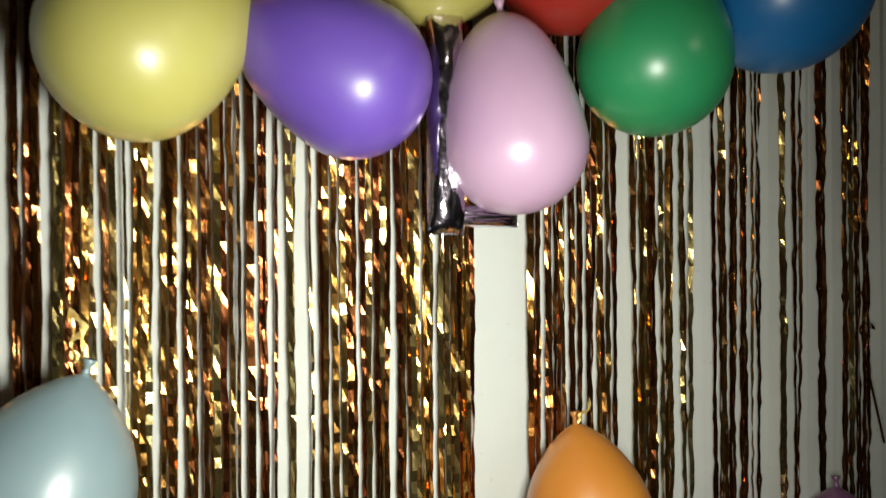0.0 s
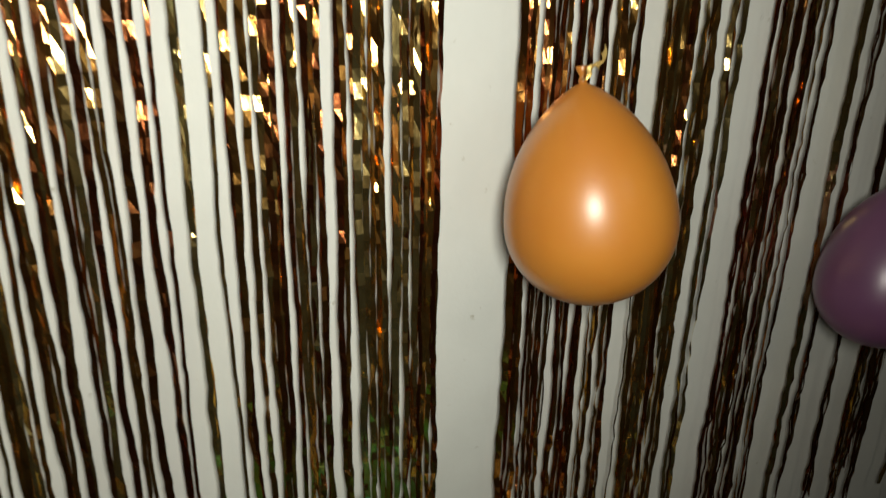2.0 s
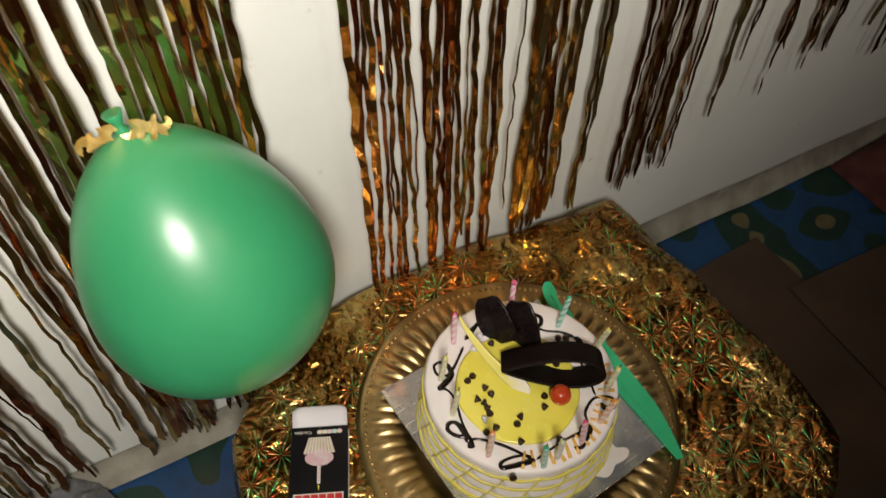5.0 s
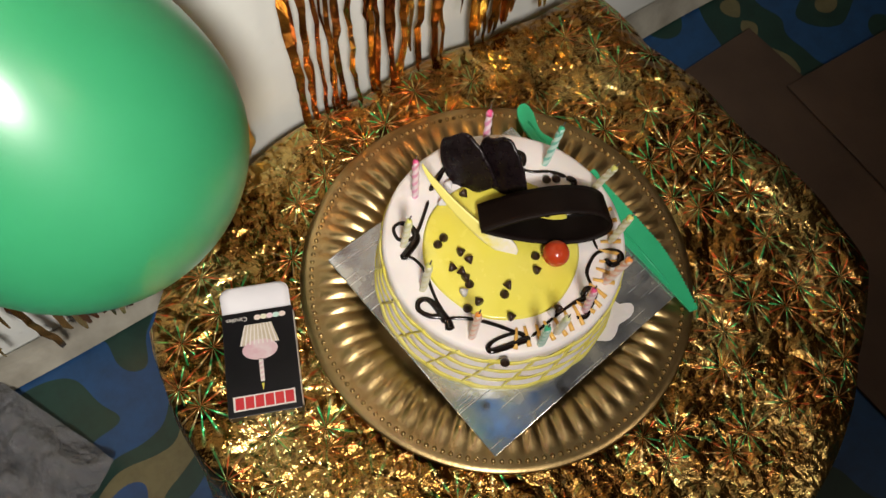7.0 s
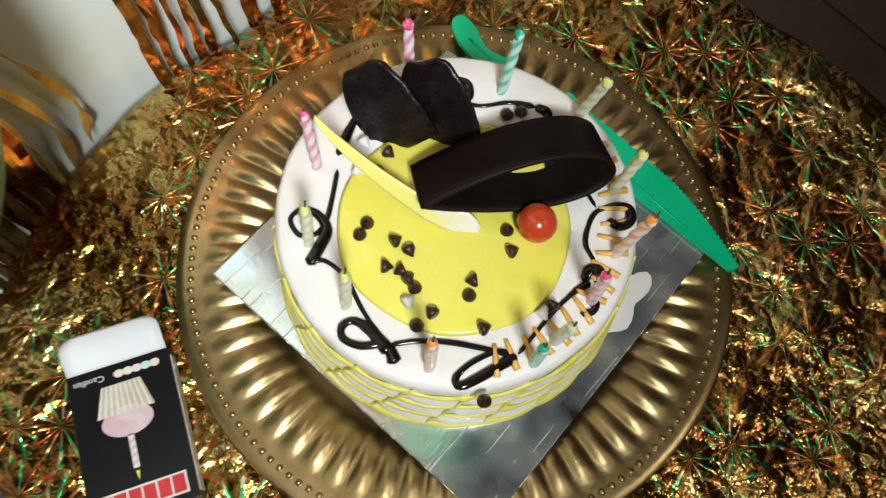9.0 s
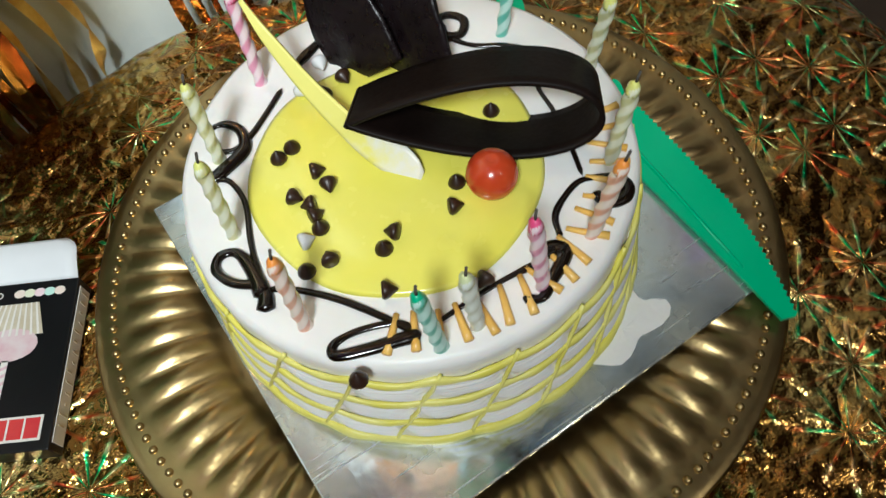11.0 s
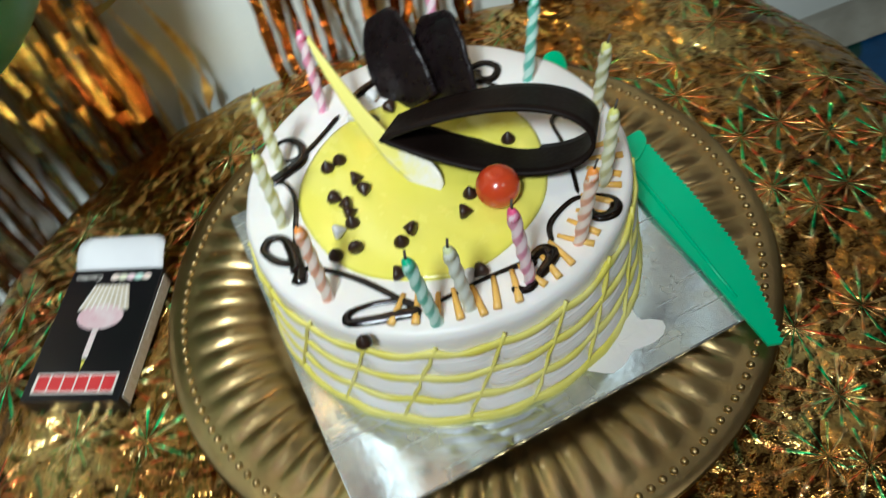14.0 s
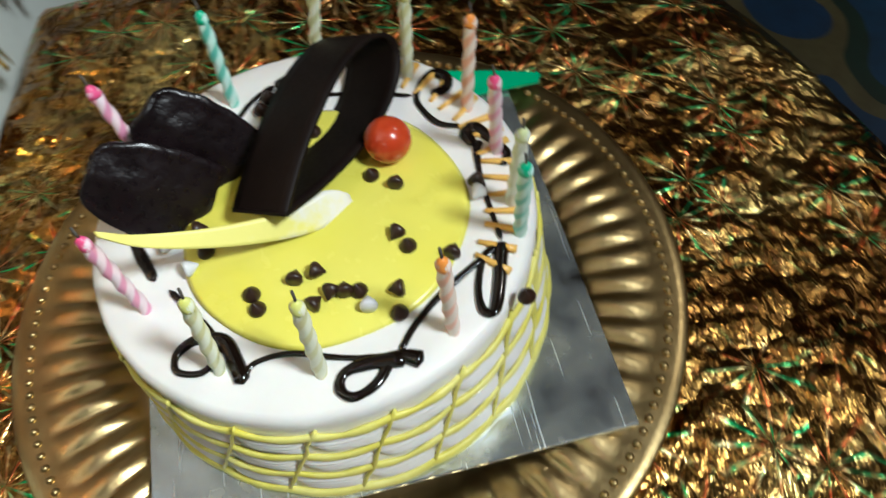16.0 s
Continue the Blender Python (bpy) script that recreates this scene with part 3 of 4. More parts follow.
def flute(a, r, z):
    k = max(0.0, 1 - abs(r - 0.1555) / 0.022)
    return r, z + 0.0046 * k ** 0.6 * abs(math.sin(a * 32)) ** 0.9


part("dish", revolve([(0, 0.001), (0.07, 0.001), (0.124, 0.001), (0.130, 0.0015), (0.134, 0.003), (0.140, 0.005), (0.146, 0.0065), (0.152, 0.0078), (0.158, 0.0087), (0.164, 0.0093), (0.170, 0.0097), (0.176, 0.0100), (0.180, 0.0108), (0.190, 0.0113), (0.195, 0.0108), (0.1965, 0.0095), (0.195, 0.0082), (0.178, 0.0075), (0.130, 0.0), (0, 0.0)], 528, flute), BRASS, plate)
for k in range(150):
    bead = bmesh.new()
    bmesh.ops.create_uvsphere(bead, u_segments=8, v_segments=5, radius=0.0024)
    if k == 0:
        bead_mesh = mesh_of("bead", bead, BRASS)
    else:
        bead.free()
    a = 2 * math.pi * k / 150
    ob = new("bead", bead_mesh)
    ob.parent = plate
    ob.location = (0.1855 * math.cos(a), 0.1855 * math.sin(a), 0.0112)

# ---- cake board ----
BOARD_Z = 0.2562
board = tagged(part("cake_board", box_bm(-0.124, 0.124, -0.124, 0.124, 0.0, 0.003, 0.001), SILVER, smooth=False), "square silver foil cake board, scratched and smeared", "board")
board.matrix_world = pose(0.0, -0.012, BOARD_Z, 0, 0, 6.4)

# ---- cake ----
CX, CY, CR = -0.005, -0.003, 0.1095
Z0, ZT = BOARD_Z + 0.003, 0.340
cake = thing("cake", "round white cream cake with yellow glaze and piped basket sides", "cake", at=pose(CX, CY, 0))


def lump(a, r, z):
    return r + 0.0008 * noise.noise(Vector((math.cos(a) * 6, math.sin(a) * 6, z * 60))), z + 0.0006 * noise.noise(Vector((math.cos(a) * r * 60, math.sin(a) * r * 60, 5)))


def side_r(z):
    """Radius of the cake's side, which spreads towards the board."""
    s = (ZT - z) / (ZT - Z0)
    return CR + 0.0075 * s ** 1.3


part("cream_body", revolve([(0, Z0), (side_r(Z0) - 0.003, Z0), (side_r(Z0) - 0.001, Z0 + 0.004), (side_r(Z0 + 0.025) - 0.001, Z0 + 0.025), (side_r(ZT - 0.035) - 0.001, ZT - 0.035), (CR - 0.0005, ZT - 0.012), (CR, ZT - 0.006), (CR - 0.0012, ZT - 0.002), (CR - 0.004, ZT - 0.0002), (0.09, ZT), (0.05, ZT), (0, ZT)], 120, lump), CREAM, cake)
yel = part("yellow_glaze", revolve([(0, ZT - 0.001), (0.068, ZT - 0.001), (0.0695, ZT + 0.0006), (0.067, ZT + 0.0018), (0.03, ZT + 0.002), (0, ZT + 0.002)], 96, lambda a, r, z: (r * (1 + 0.012 * math.sin(3 * a) + 0.008 * math.sin(7 * a)), z)), GLAZE, cake, "smooth yellow glaze disc")
yel.location = (-0.008, -0.006, 0)
# basket weave: cream panels parted by thin slanting yellow cords
STAVES, SLANT, ROWS, STEP = 20, 0.30, 3, 0.0205
for row in range(ROWS + 1):
    z = max(Z0 + 0.0025, ZT - 0.0165 - row * STEP)
    shift = SLANT * (ZT - z) / 0.085
    pts = []
    for i in range(321):
        a = 2 * math.pi * i / 320
        sag = abs(math.sin((a + shift) * STAVES / 2))
        rr = side_r(z) - 0.0002 + 0.0008 * sag
        pts.append((rr * math.cos(a), rr * math.sin(a), z - 0.0016 * sag + 0.0014 * noise.noise(Vector((a * 5, row, 0)))))
    part("yellow_cord", tube(pts, lambda u, row=row: (0.0015 if row < ROWS else 0.0022) + 0.0007 * noise.noise(Vector((u * 60, row, 0))), 8, 2.0), YELLOW_CREAM, cake)
for k in range(STAVES):
    a0 = 2 * math.pi * k / STAVES
    pts = []
    for s in range(11):
        z = ZT - 0.010 - s / 10 * (ZT - 0.012 - Z0)
        a = a0 - SLANT * (ZT - z) / 0.085 + 0.018 * noise.noise(Vector((k, z * 90, 3)))
        pts.append(((side_r(z) + 0.0006) * math.cos(a), (side_r(z) + 0.0006) * math.sin(a), z))
    part("yellow_cord", tube(pts, lambda u, k=k: 0.0011 + 0.0007 * noise.noise(Vector((u * 6, k, 0))), 6, 0.9), YELLOW_CREAM, cake, "thin slanting yellow cord")
for k in range(STAVES):
    for row in range(ROWS):
        zc = ZT - 0.0268 - row * STEP
        mid = 2 * math.pi * (k + 0.5) / STAVES - SLANT * (ZT - zc) / 0.085

        def panel(u, v, mid=mid, zc=zc, k=k, row=row):
            a = mid + (u - 0.5) * 0.300 + (v - 0.5) * -0.070
            z = max(Z0 + 0.001, zc + (v - 0.5) * (0.0165 + 0.002 * noise.noise(Vector((k * 1.7 + u, row, v)))))
            q = max(0.0, (1 - abs(2 * u - 1) ** 4) * (1 - abs(2 * v - 1) ** 3))
            ridge = 0.00035 * math.sin(v * 38 + 2 * noise.noise(Vector((k, row, u * 2))))
            rr = side_r(z) - 0.0010 + (0.0022 + ridge) * q ** 0.7 + 0.0005 * noise.noise(Vector((k + u * 2, row * 3 + v * 2, 1)))
            return (rr * math.cos(a), rr * math.sin(a), z)
        part("cream_panel", sheet(panel, 8, 26), CREAM, cake)

# chocolate line piped round the top in thin runs, open loops and thick ends
def piped(points, thin, thick, swell=1.0):
    """Swell says where along the line the thick end lies."""
    pts = [(x, y, ZT + 0.0010) for x, y, _ in spline([(x, y, 0) for x, y in points], 6)]
    part("chocolate_line", tube(pts, lambda u: min(1.0, 0.2 + (min(u, 1 - u) / 0.025) ** 0.5) * 1.3 * (thin + (thick - thin) * max(0.0, 1 - abs(u - swell) / 0.35) ** 0.8) * (1 + 0.18 * noise.noise(Vector((u * 9, thin * 9000, swell * 7)))), 8, 0.6), CHOC_GEL, cake)


piped([(0.002, 0.090), (-0.008, 0.086), (-0.020, 0.080), (-0.031, 0.074)], 0.0016, 0.0026, 0.6)
piped([(-0.037, 0.067), (-0.051, 0.055), (-0.063, 0.046), (-0.073, 0.043), (-0.081, 0.049), (-0.079, 0.060), (-0.071, 0.061), (-0.065, 0.053), (-0.067, 0.041), (-0.078, 0.035), (-0.089, 0.031)], 0.0013, 0.0032, 0.92)
piped([(-0.086, 0.031), (-0.080, 0.026), (-0.078, 0.011), (-0.083, -0.009), (-0.086, -0.026), (-0.087, -0.038), (-0.090, -0.046)], 0.0011, 0.0032, 0.95)
piped([(-0.086, -0.033), (-0.097, -0.026), (-0.102, -0.016), (-0.098, -0.010), (-0.091, -0.012), (-0.088, -0.022), (-0.088, -0.040)], 0.0018, 0.0030, 1.0)
piped([(-0.085, -0.036), (-0.072, -0.045), (-0.059, -0.058), (-0.047, -0.074), (-0.039, -0.086), (-0.043, -0.079), (-0.058, -0.074), (-0.070, -0.074), (-0.072, -0.079), (-0.060, -0.083), (-0.046, -0.086), (-0.037, -0.088)], 0.0013, 0.0028, 0.95)
piped([(-0.036, -0.088), (-0.021, -0.086), (-0.001, -0.084), (0.015, -0.084), (0.025, -0.086)], 0.0010, 0.0022, 1.0)
piped([(0.007, -0.095), (0.014, -0.099), (0.024, -0.093), (0.033, -0.086), (0.031, -0.081), (0.022, -0.083)], 0.0018, 0.0032, 0.7)
piped([(0.036, -0.079), (0.040, -0.068), (0.050, -0.061), (0.060, -0.058), (0.070, -0.062), (0.076, -0.069), (0.072, -0.075), (0.064, -0.074), (0.061, -0.066)], 0.0012, 0.0028, 0.75)
piped([(0.062, -0.056), (0.067, -0.038), (0.071, -0.018), (0.073, 0.000), (0.082, 0.006), (0.087, 0.010), (0.084, 0.018)], 0.0010, 0.0028, 0.9)
piped([(0.084, 0.018), (0.074, 0.031), (0.059, 0.041), (0.050, 0.054)], 0.0012, 0.0020, 0.0)
piped([(0.036, 0.066), (0.045, 0.066), (0.058, 0.067), (0.064, 0.059), (0.058, 0.051), (0.050, 0.054), (0.052, 0.063)], 0.0018, 0.0026, 0.8)

# piped icing writing, set down as plain bars
ic = random.Random(3)
for k in range(9):
    a = radians(243 + k * 12.0)
    for off, r0, r1 in ((-0.055, 0.086, 0.104), (0.045, 0.085, 0.103)):
        lean = ic.uniform(-0.06, 0.06)
        pts = [(r * math.cos(a + off + lean * s), r * math.sin(a + off + lean * s), ZT + 0.0012) for s, r in ((-0.5, r0), (-0.2, r0 * 0.7 + r1 * 0.3), (0.2, r0 * 0.3 + r1 * 0.7), (0.5, r1))]
        part("icing_bar", tube(pts, lambda u: 0.0013 + 0.0009 * u, 6, 0.8), ORANGE_GEL, cake)


def smear_fn(u, v):
    a, r = 2 * math.pi * u, v
    edge = 0.9 + 0.55 * noise.noise(Vector((math.cos(a) * 1.25, math.sin(a) * 1.25, 4)))
    return (0.058 + 0.026 * r * edge * math.cos(a), -0.106 + 0.017 * r * edge * math.sin(a) + 0.010 * r * edge * math.cos(a) * 0.2, BOARD_Z + 0.0031 + 0.0008 * max(0.0, 1 - r ** 2) + 0.0006 * abs(noise.noise(Vector((u * 9, v * 5, 2)))) * (1 - r))


tagged(part("cream_smear", sheet(smear_fn, 28, 6), CREAM), "white cream smeared on the silver board", "cream")


# chocolate drops, some upright and some tipped over
def drop_bm():
    return revolve([(0, 0), (0.0036, 0.0), (0.0042, 0.0012), (0.0036, 0.0030), (0.0018, 0.0052), (0.0006, 0.0068), (0, 0.0072)], 14)


DROPS = [(-0.050, 0.005, 1), (-0.045, -0.003, 1), (-0.064, -0.002, 1), (-0.055, -0.012, 1), (-0.058, -0.024, 0), (-0.060, 0.022, 0), (-0.052, 0.025, 0), (-0.004, -0.045, 1), (-0.029, -0.045, 1), (-0.038, -0.048, 0), (-0.072, -0.041, 0), (-0.061, -0.044, 1), (-0.048, -0.067, 1), (-0.006, -0.083, 1), (-0.073, -0.097, 0), (-0.025, 0.047, 0), (-0.013, 0.053, 1), (-0.060, -0.018, 1), (0.061, 0.022, 0), (0.069, 0.018, 0), (0.040, -0.006, 0), (0.006, -0.034, 0)]
drop_mesh = mesh_of("chocolate_drop", drop_bm(), DROP_CHOC)
dr = random.Random(8)
for x, y, tipped in DROPS:
    ob = tagged(new("chocolate_drop", drop_mesh), "small dark chocolate drop on the cake", "chocolate", "chocolate drops")
    if tipped:
        ob.matrix_world = pose(x, y, ZT + 0.0052, 98, 0, dr.uniform(0, 360))
    else:
        ob.matrix_world = pose(x, y, ZT + 0.0012, dr.uniform(-8, 8), 0, 0)

chip_mesh = mesh_of("white_chocolate_chip", drop_bm(), PAPER)
for x, y in ((-0.069, -0.028), (-0.019, 0.068), (-0.035, 0.056), (-0.013, -0.086)):
    ob = tagged(new("white_chocolate_chip", chip_mesh), "small white chocolate chip on the cake", "chocolate", "white chips")
    ob.matrix_world = pose(x, y, ZT + 0.0052, 98, 0, dr.uniform(0, 360))

cherry = thing("cherry", "shiny red glazed cherry on the cake", "cherry", at=pose(0.0185, -0.0445, ZT + 0.0128))
part("flesh", revolve([(0.0118 * math.sin(math.pi * i / 18) if 0 < i < 18 else 0.0, -0.0115 * math.cos(math.pi * i / 18) - (0.0016 if i == 18 else 0)) for i in range(19)], 28), CHERRY, cherry)

# chocolate band bent into a pointed loop, lying on its edge
loop_centre = Vector((0.028, -0.012, ZT + 0.0215))
band_x = Vector((0.86, -0.51, 0.02)).normalized()
band_axis = Vector((-0.47, -0.80, 0.37)).normalized()
band_axis = (band_axis - band_x * band_axis.dot(band_x)).normalized()
band_up = band_x.cross(band_axis) * -1


def band_fn(u, v):
    a = 2 * math.pi * u + math.pi
    px = 0.057 * math.cos(a)
    taper = (1 + math.cos(a)) / 2
    pz = 0.0245 * math.sin(a) * (0.10 + 0.90 * taper ** 0.55)
    return loop_centre + band_x * px + band_up * pz + band_axis * (v - 0.5) * 0.036


tagged(part("chocolate_loop", sheet(band_fn, 56, 6, 0.0022), CHOC), "dark chocolate band bent into a loop on the cake", "chocolate")


# two chocolate petals standing behind the loop
def petal(base, tip, width, name_label):
    base, tip = Vector(base), Vector(tip)
    up = tip - base
    side = up.cross(Vector((-0.80, -0.30, 0.52))).normalized()
    out = side.cross(up).normalized()

    def fn(u, v):
        crown = max(0.0, 1 - (max(0.0, v - 0.62) / 0.385) ** 2.2) ** 0.55
        w = width * (1.02 + 0.12 * math.sin(math.pi * min(1.0, v * 1.25))) * (0.42 + 0.58 * crown) * (1 + 0.03 * noise.noise(Vector((v * 7, u, width * 50))))
        rim = max(0.0, abs(2 * u - 1) - 0.8) * 0.006 + max(0.0, v - 0.93) * 0.03
        return base + up * v + side * (u - 0.5) * w + out * (rim + 0.003 * math.sin(math.pi * v) - 0.0030 * abs(2 * u - 1) + 0.0008 * noise.noise(Vector((u * 5, v * 9, width * 99))))
    return tagged(part("chocolate_petal", sheet(fn, 12, 22, 0.0024), PETAL_CHOC), name_label, "chocolate", "chocolate petals")


petal((0.002, 0.046, ZT + 0.003), (-0.001, 0.089, ZT + 0.042), 0.040, "dark chocolate petal standing on the cake")
petal((0.022, 0.030, ZT + 0.003), (0.027, 0.064, ZT + 0.048), 0.038, "dark chocolate petal standing on the cake")


# marbled white chocolate feather, narrow at its raised tip
def feather_fn(u, v):
    p = spline([(-0.008, -0.024, 0), (-0.022, -0.004, 0.004), (-0.034, 0.028, 0.018), (-0.042, 0.058, 0.036), (-0.045, 0.072, 0.052)], 8)
    i = v * (len(p) - 1)
    k = min(int(i), len(p) - 2)
    c = p[k].lerp(p[k + 1], i - k)
    w = (0.0150 * (1 - v) ** 0.9 + 0.0026) * min(1.0, 0.35 + (v / 0.22) ** 0.7)
    lean = Vector((0.55, 0.28, 0.75)).normalized()
    return c + Vector((0, 0, ZT + 0.001)) + lean * w * (u - 0.15)


tagged(part("white_chocolate_feather", sheet(feather_fn, 6, 26, 0.0018), WHITE_CHOC), "yellow marbled white chocolate feather, tip raised", "chocolate")

# ---- candles ----
WAX = {
    "pink": candle_wax("pink_wax", (0.78, 0.32, 0.48), (0.84, 0.66, 0.70)),
    "pale": candle_wax("pale_yellow_wax", (0.68, 0.66, 0.34), (0.78, 0.78, 0.60)),
    "orange": candle_wax("orange_wax", (0.82, 0.42, 0.28), (0.84, 0.70, 0.62)),
    "green": candle_wax("green_wax", (0.16, 0.56, 0.44), (0.56, 0.78, 0.70)),
    "white": candle_wax("white_wax", (0.72, 0.74, 0.62), (0.78, 0.80, 0.72)),
}

TIP = {
    "pink": surface("deep_pink_wax", (0.72, 0.05, 0.18), (0.76, 0.12, 0.28), 0.35, 0, 90, 400, 0.1),
    "pale": surface("lemon_wax", (0.66, 0.66, 0.12), (0.72, 0.72, 0.28), 0.35, 0, 90, 400, 0.1),
    "orange": surface("deep_orange_wax", (0.82, 0.26, 0.03), (0.84, 0.34, 0.08), 0.35, 0, 90, 400, 0.1),
    "green": surface("deep_green_wax", (0.01, 0.40, 0.20), (0.04, 0.48, 0.26), 0.35, 0, 90, 400, 0.1),
    "white": surface("pale_lime_wax", (0.58, 0.64, 0.30), (0.68, 0.70, 0.46), 0.35, 0, 90, 400, 0.1),
}


def candle(kind, base, top):
    base, top = Vector(base), Vector(top)
    d = (top - base)
    h = d.length - 0.006
    turn = Vector((0, 0, 1)).rotation_difference(d.normalized()).to_matrix().to_4x4()
    ob = thing("candle", f"thin twisted {kind} birthday candle with a burnt wick", "candle", "birthday candles", at=Matrix.Translation(base) @ turn)
    n, segs = 40, 16
    bm = bmesh.new()
    rings = []
    for i in range(n + 1):
        z = -0.006 + (h + 0.006) * i / n
        r0 = 0.0031 * (1 if i < n - 2 else (0.82 if i == n - 1 else (0.45 if i == n else 0.95)))
        rings.append([bm.verts.new(((r0 * (1 + 0.13 * math.cos(2 * (a - z * 260)))) * math.cos(a), (r0 * (1 + 0.13 * math.cos(2 * (a - z * 260)))) * math.sin(a), z)) for a in [2 * math.pi * k / segs for k in range(segs)]])
    for lo, hi in zip(rings, rings[1:]):
        for k in range(segs):
            bm.faces.new((lo[k], lo[(k + 1) % segs], hi[(k + 1) % segs], hi[k]))
    bm.faces.new(rings[0][::-1])
    bm.faces.new(rings[-1])
    wax = part("wax", bm, WAX[kind], ob)
    tip = revolve([(0.0, h - 0.0055), (0.00322, h - 0.0055), (0.0031, h - 0.004), (0.0025, h - 0.0015), (0.0013, h + 0.0004), (0.0, h + 0.001)], 14, lambda a, r, z: (r * (1 + 0.10 * math.cos(2 * (a - z * 260))), z + 0.0012 * math.sin(a + r * 900) * (z < h - 0.006)))
    part("tip", tip, TIP[kind], wax, "deeper coloured dipped tip")
    part("wick", tube([(0, 0, h - 0.001), (0.0004, 0, h + 0.003), (0.0012, 0.0004, h + 0.006)], 0.0006, 6), WICK, wax)


for kind, b, tp in [
    ("pink", (-0.0495, 0.0745), (-0.047, 0.078)), ("pale", (-0.085, 0.039), (-0.082, 0.033)), ("pale", (-0.0935, -0.005), (-0.090, -0.0085)),
    ("orange", (-0.0825, -0.063), (-0.081, -0.063)), ("green", (-0.0375, -0.100), (-0.0435, -0.1015)), ("white", (-0.020, -0.099), (-0.0255, -0.104)),
    ("pink", (0.0125, -0.097), (0.0065, -0.0965)), ("orange", (0.044, -0.0865), (0.0485, -0.0925)), ("pale", (0.0725, -0.058), (0.0735, -0.0635)),
    ("pale", (0.093, -0.008), (0.0925, -0.0205)), ("green", (0.0715, 0.0375), (0.0795, 0.037)), ("pink", (0.026, 0.074), (0.034, 0.084)),
]:
    tall = 0.062 if (kind, b[1]) != ("pink", 0.074) else 0.066
    candle(kind, (*b, ZT), (*tp, ZT + tall))

# ---- plastic knife ----
knife = thing("plastic_knife", "green plastic cake knife with a serrated edge, resting across the plate", "knife", at=pose(0, 0, 0.2612))
blade = [(0.119, 0.004), (0.133, 0.010), (0.1440, 0.022)]
teeth = 88
for i in range(teeth + 1):
    s = i / teeth
    x, y = 0.1445 + 0.0065 * math.sin(math.pi * (0.15 + 0.6 * s)) - 0.018 * max(0, s - 0.55) ** 1.4 * 2.2, 0.020 - 0.165 * s
    blade.append((x + (0.0019 if i % 2 else 0.0), y))
blade += [(0.1290, -0.143), (0.1275, -0.120), (0.1245, -0.080), (0.1200, -0.035)]
bl = part("blade", prism(blade, 0.0, 0.0022), KNIFE_GREEN, knife, smooth=False)
grip = [(0.119, 0.006, 0), (0.120, 0.040, 0), (0.118, 0.075, 0), (0.116, 0.105, 0), (0.119, 0.126, 0), (0.127, 0.139, 0), (0.137, 0.138, 0), (0.137, 0.124, 0), (0.130, 0.102, 0), (0.135, 0.084, 0), (0.132, 0.064, 0), (0.140, 0.046, 0), (0.1365, 0.032, 0), (0.1490, 0.033, 0), (0.1475, 0.021, 0), (0.136, 0.010, 0)]
hd = part("handle", prism([(p.x, p.y) for p in spline(grip, 5)], -0.0004, 0.0034), KNIFE_GREEN, knife, smooth=False)
part("spine_rib", tube([(0.1255, 0.118, 0.0036), (0.1245, 0.085, 0.0036), (0.126, 0.045, 0.0036), (0.128, 0.015, 0.0034), (0.130, -0.060, 0.0024), (0.131, -0.110, 0.0023)], 0.0011, 6, 0.6), KNIFE_GREEN, knife)

# ---- candle carton ----
carton = thing("candle_box", "small black printed carton with an open white flap on the cloth", "box", at=pose(-0.240, 0.0440, 0.2415, 0, 0, 156.5) @ Matrix.Diagonal((0.97, 0.91, 0.80, 1)))
# local x runs along the printed lines, local y from the lid to the base, seen upside down from the plate
part("body", box_bm(-0.0345, 0.0345, -0.055, 0.055, 0.0, 0.019, 0.0008), CARTON, carton, smooth=False)


def flap_fn(u, v):
    corner = max(0.0, v - 0.55) / 0.45
    return ((u - 0.5) * 0.067 * (1 - 0.22 * corner ** 3), -0.055 - 0.026 * v, 0.0185 + 0.009 * math.sin(v * 1.9))


part("flap", sheet(flap_fn, 8, 12, 0.0006), PAPER, carton, "plain white inside of the lid flap")
side = part("side_print", box_bm(-0.0349, -0.0344, -0.050, 0.050, 0.003, 0.016), INK_WHITE, carton, "pale printed side", smooth=False)
for k in range(14):
    y = -0.047 + k * 0.0066
    part("print_bar", box_bm(-0.0352, -0.0348, y, y + 0.0011, 0.0045 + 0.002 * (k % 3), 0.0145 - 0.0016 * (k % 4)), INK_TAN, side, smooth=False)
T = 0.0192
cup = part("cup_print", prism([(-0.019, -0.018), (0.019, -0.018), (0.013, -0.040), (-0.013, -0.040)], T, T + 0.0002), INK_TAN, carton, smooth=False)
for k in range(9):
    x = -0.017 + k * 0.00425
    part("cup_pleat", prism([(x, -0.018), (x + 0.0015, -0.018), (x * 0.7 + 0.001, -0.040), (x * 0.7, -0.040)], T + 0.0002, T + 0.0004), INK_WHITE, cup, smooth=False)
part("frosting_print", prism([(0.017 * math.cos(a), -0.012 + 0.011 * math.sin(a)) for a in [2 * math.pi * k / 20 for k in range(20)]], T + 0.0001, T + 0.0003), INK_PINK, carton, smooth=False)
stick = part("candle_print", prism([(-0.002, -0.002), (0.002, -0.002), (0.002, 0.022), (-0.002, 0.022)], T + 0.0001, T + 0.0003), INK_WHITE, carton, smooth=False)
for k in range(4):
    part("candle_stripe", prism([(-0.002, 0.001 + k * 0.005), (0.002, 0.003 + k * 0.005), (0.002, 0.005 + k * 0.005), (-0.002, 0.003 + k * 0.005)], T + 0.0003, T + 0.0005), INK_PINK, stick, smooth=False)
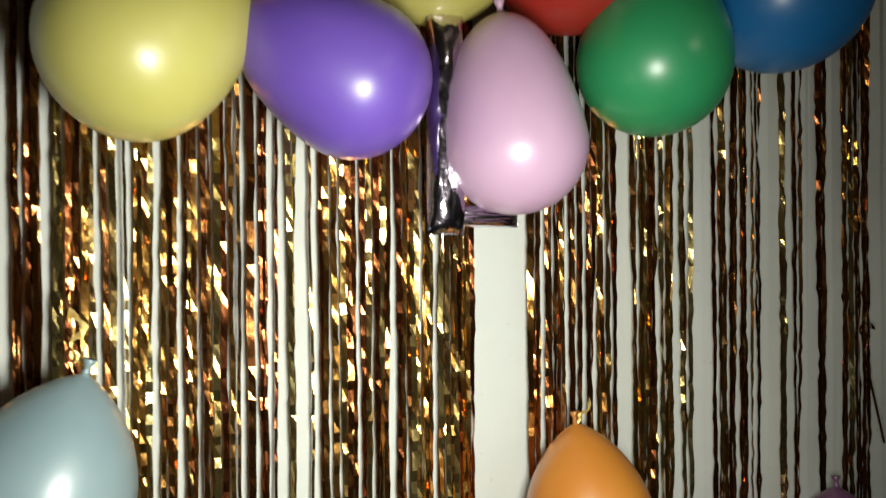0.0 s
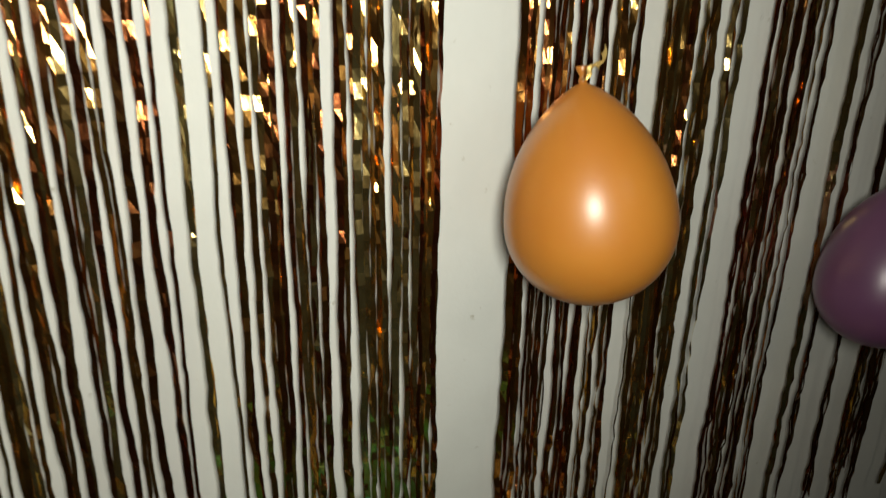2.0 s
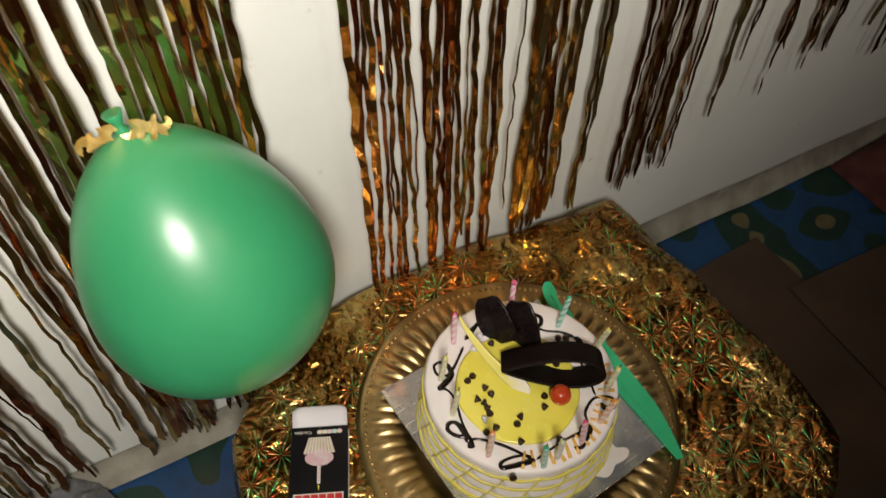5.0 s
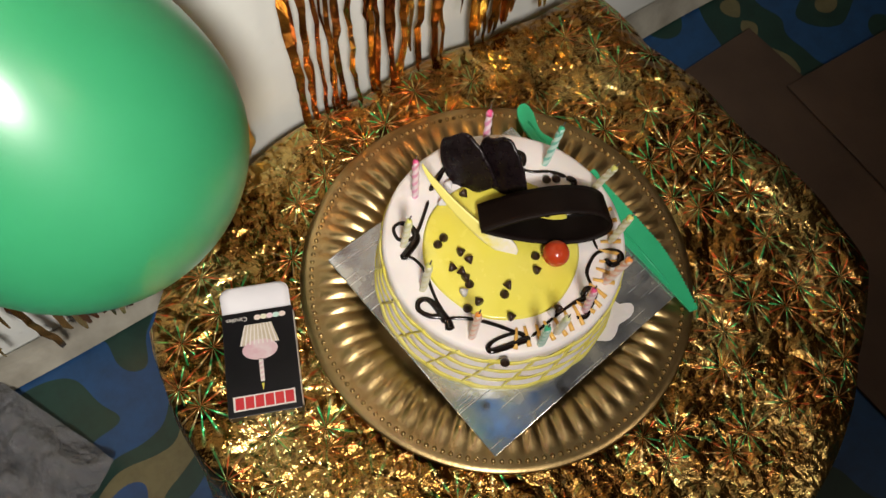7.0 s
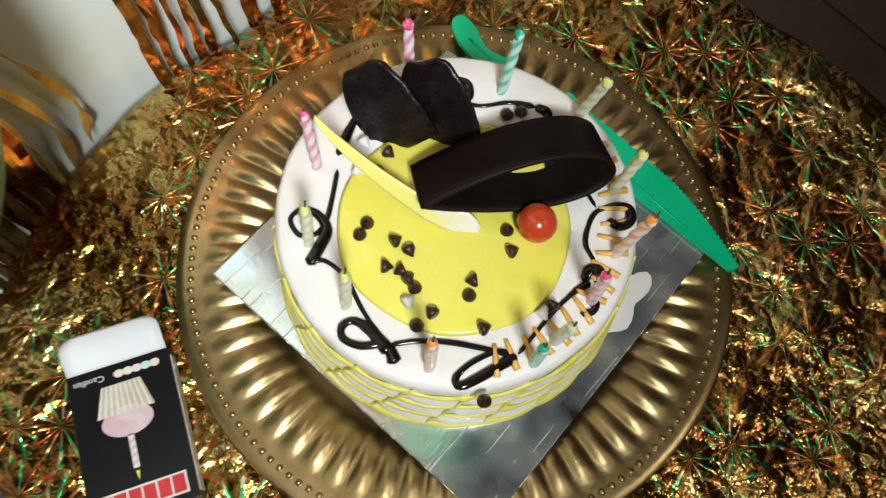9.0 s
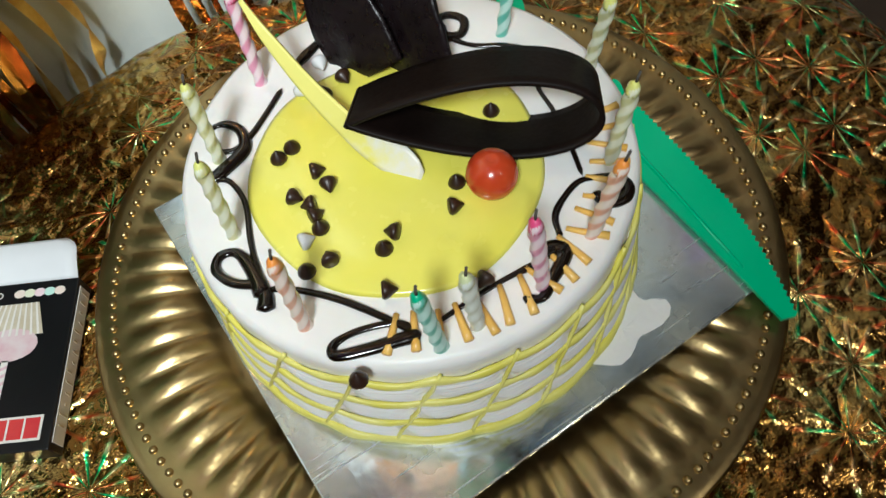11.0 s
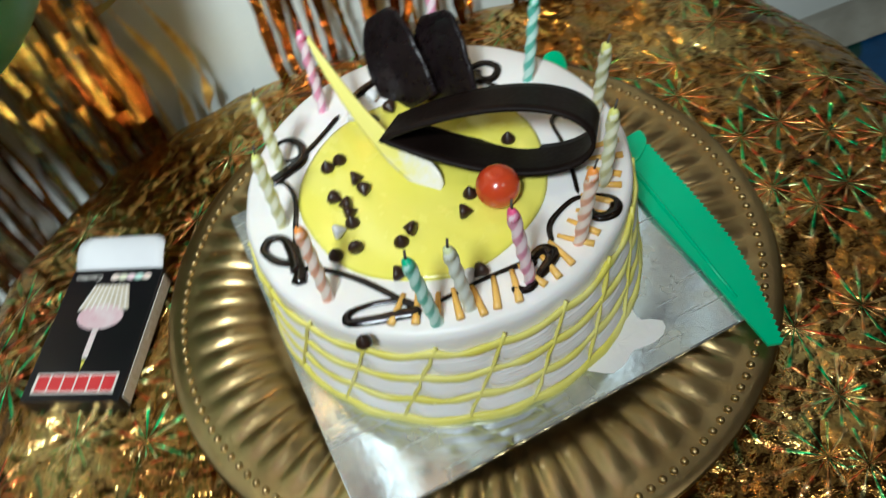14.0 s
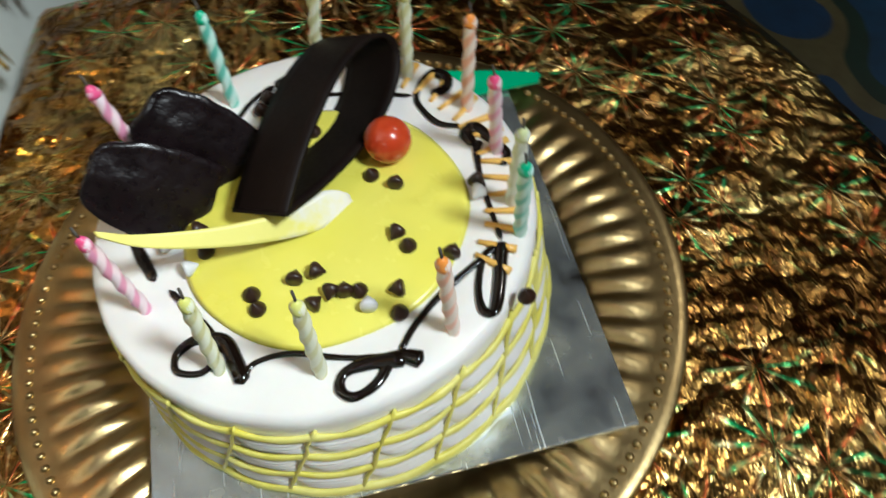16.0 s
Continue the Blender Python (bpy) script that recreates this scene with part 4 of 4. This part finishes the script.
part("flame_print", prism([(-0.0012, 0.024), (0.0012, 0.024), (0.0, 0.031)], T, T + 0.0002), GLAZE, carton, smooth=False)
# brand mark as plain blocks, with a pale border
mark = part("brand_mark_edge", box_bm(-0.029, 0.029, 0.034, 0.049, T - 0.0004, T + 0.0001), INK_WHITE, carton, smooth=False)
for k in range(6):
    part("brand_mark", box_bm(-0.0275 + k * 0.0093, -0.0275 + k * 0.0093 + 0.0080, 0.0355, 0.0475, T, T + 0.0003), INK_RED, mark, smooth=False)
for k, c in enumerate(("orange", "green", "pink", "pale", "orange")):
    part("sweet_print", prism([(-0.024 + k * 0.006 + 0.0035 * math.cos(a), -0.047 + 0.003 * math.sin(a)) for a in [2 * math.pi * q / 10 for q in range(10)]], T, T + 0.0002), WAX[c], carton, smooth=False)
words = bpy.data.curves.new("word_print", "FONT")
words.body, words.size, words.align_x = "Candles", 0.0085, "CENTER"
words.extrude = 0.0001
words.materials.append(INK_WHITE)
wd = new("word_print", words)
wd.parent = carton
wd.matrix_local = pose(0.020, -0.0490, T + 0.0002) @ Matrix.Scale(0.75, 4)

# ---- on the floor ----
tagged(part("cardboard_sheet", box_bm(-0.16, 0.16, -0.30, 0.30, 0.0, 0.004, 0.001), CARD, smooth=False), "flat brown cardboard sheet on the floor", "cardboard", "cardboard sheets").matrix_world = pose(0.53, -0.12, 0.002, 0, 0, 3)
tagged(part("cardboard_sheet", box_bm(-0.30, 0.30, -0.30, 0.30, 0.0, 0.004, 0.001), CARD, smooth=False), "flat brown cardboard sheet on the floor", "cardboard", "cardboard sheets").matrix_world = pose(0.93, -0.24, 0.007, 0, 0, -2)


def heap_fn(u, v):
    x, y = (u - 0.5) * 0.55, (v - 0.5) * 0.26
    q = max(0, 1 - (2 * u - 1) ** 2) * max(0, 1 - (2 * v - 1) ** 2)
    return (x, y, 0.002 + q ** 0.5 * (0.09 + 0.06 * noise.noise(Vector((x * 9, y * 9, 2)))))


tagged(part("crumpled_cloth", sheet(heap_fn, 30, 20), MAROON), "crumpled dark maroon cloth lying by the wall", "cloth").matrix_world = pose(1.22, 0.14, 0.0)


def film_fn(u, v):
    x, y = (u - 0.5) * 0.13, (v - 0.5) * 0.20
    return (x, y, 0.006 + 0.06 * abs(noise.noise(Vector((x * 14, y * 14, 7)))) + 0.018 * abs(noise.noise(Vector((x * 40, y * 40, 1)))))


tagged(part("plastic_wrap", sheet(film_fn, 34, 40, 0.0008), PLASTIC, smooth=False), "crumpled clear plastic wrapping on the floor", "plastic bag").matrix_world = pose(-0.545, 0.175, 0.0, 0, 0, 25)
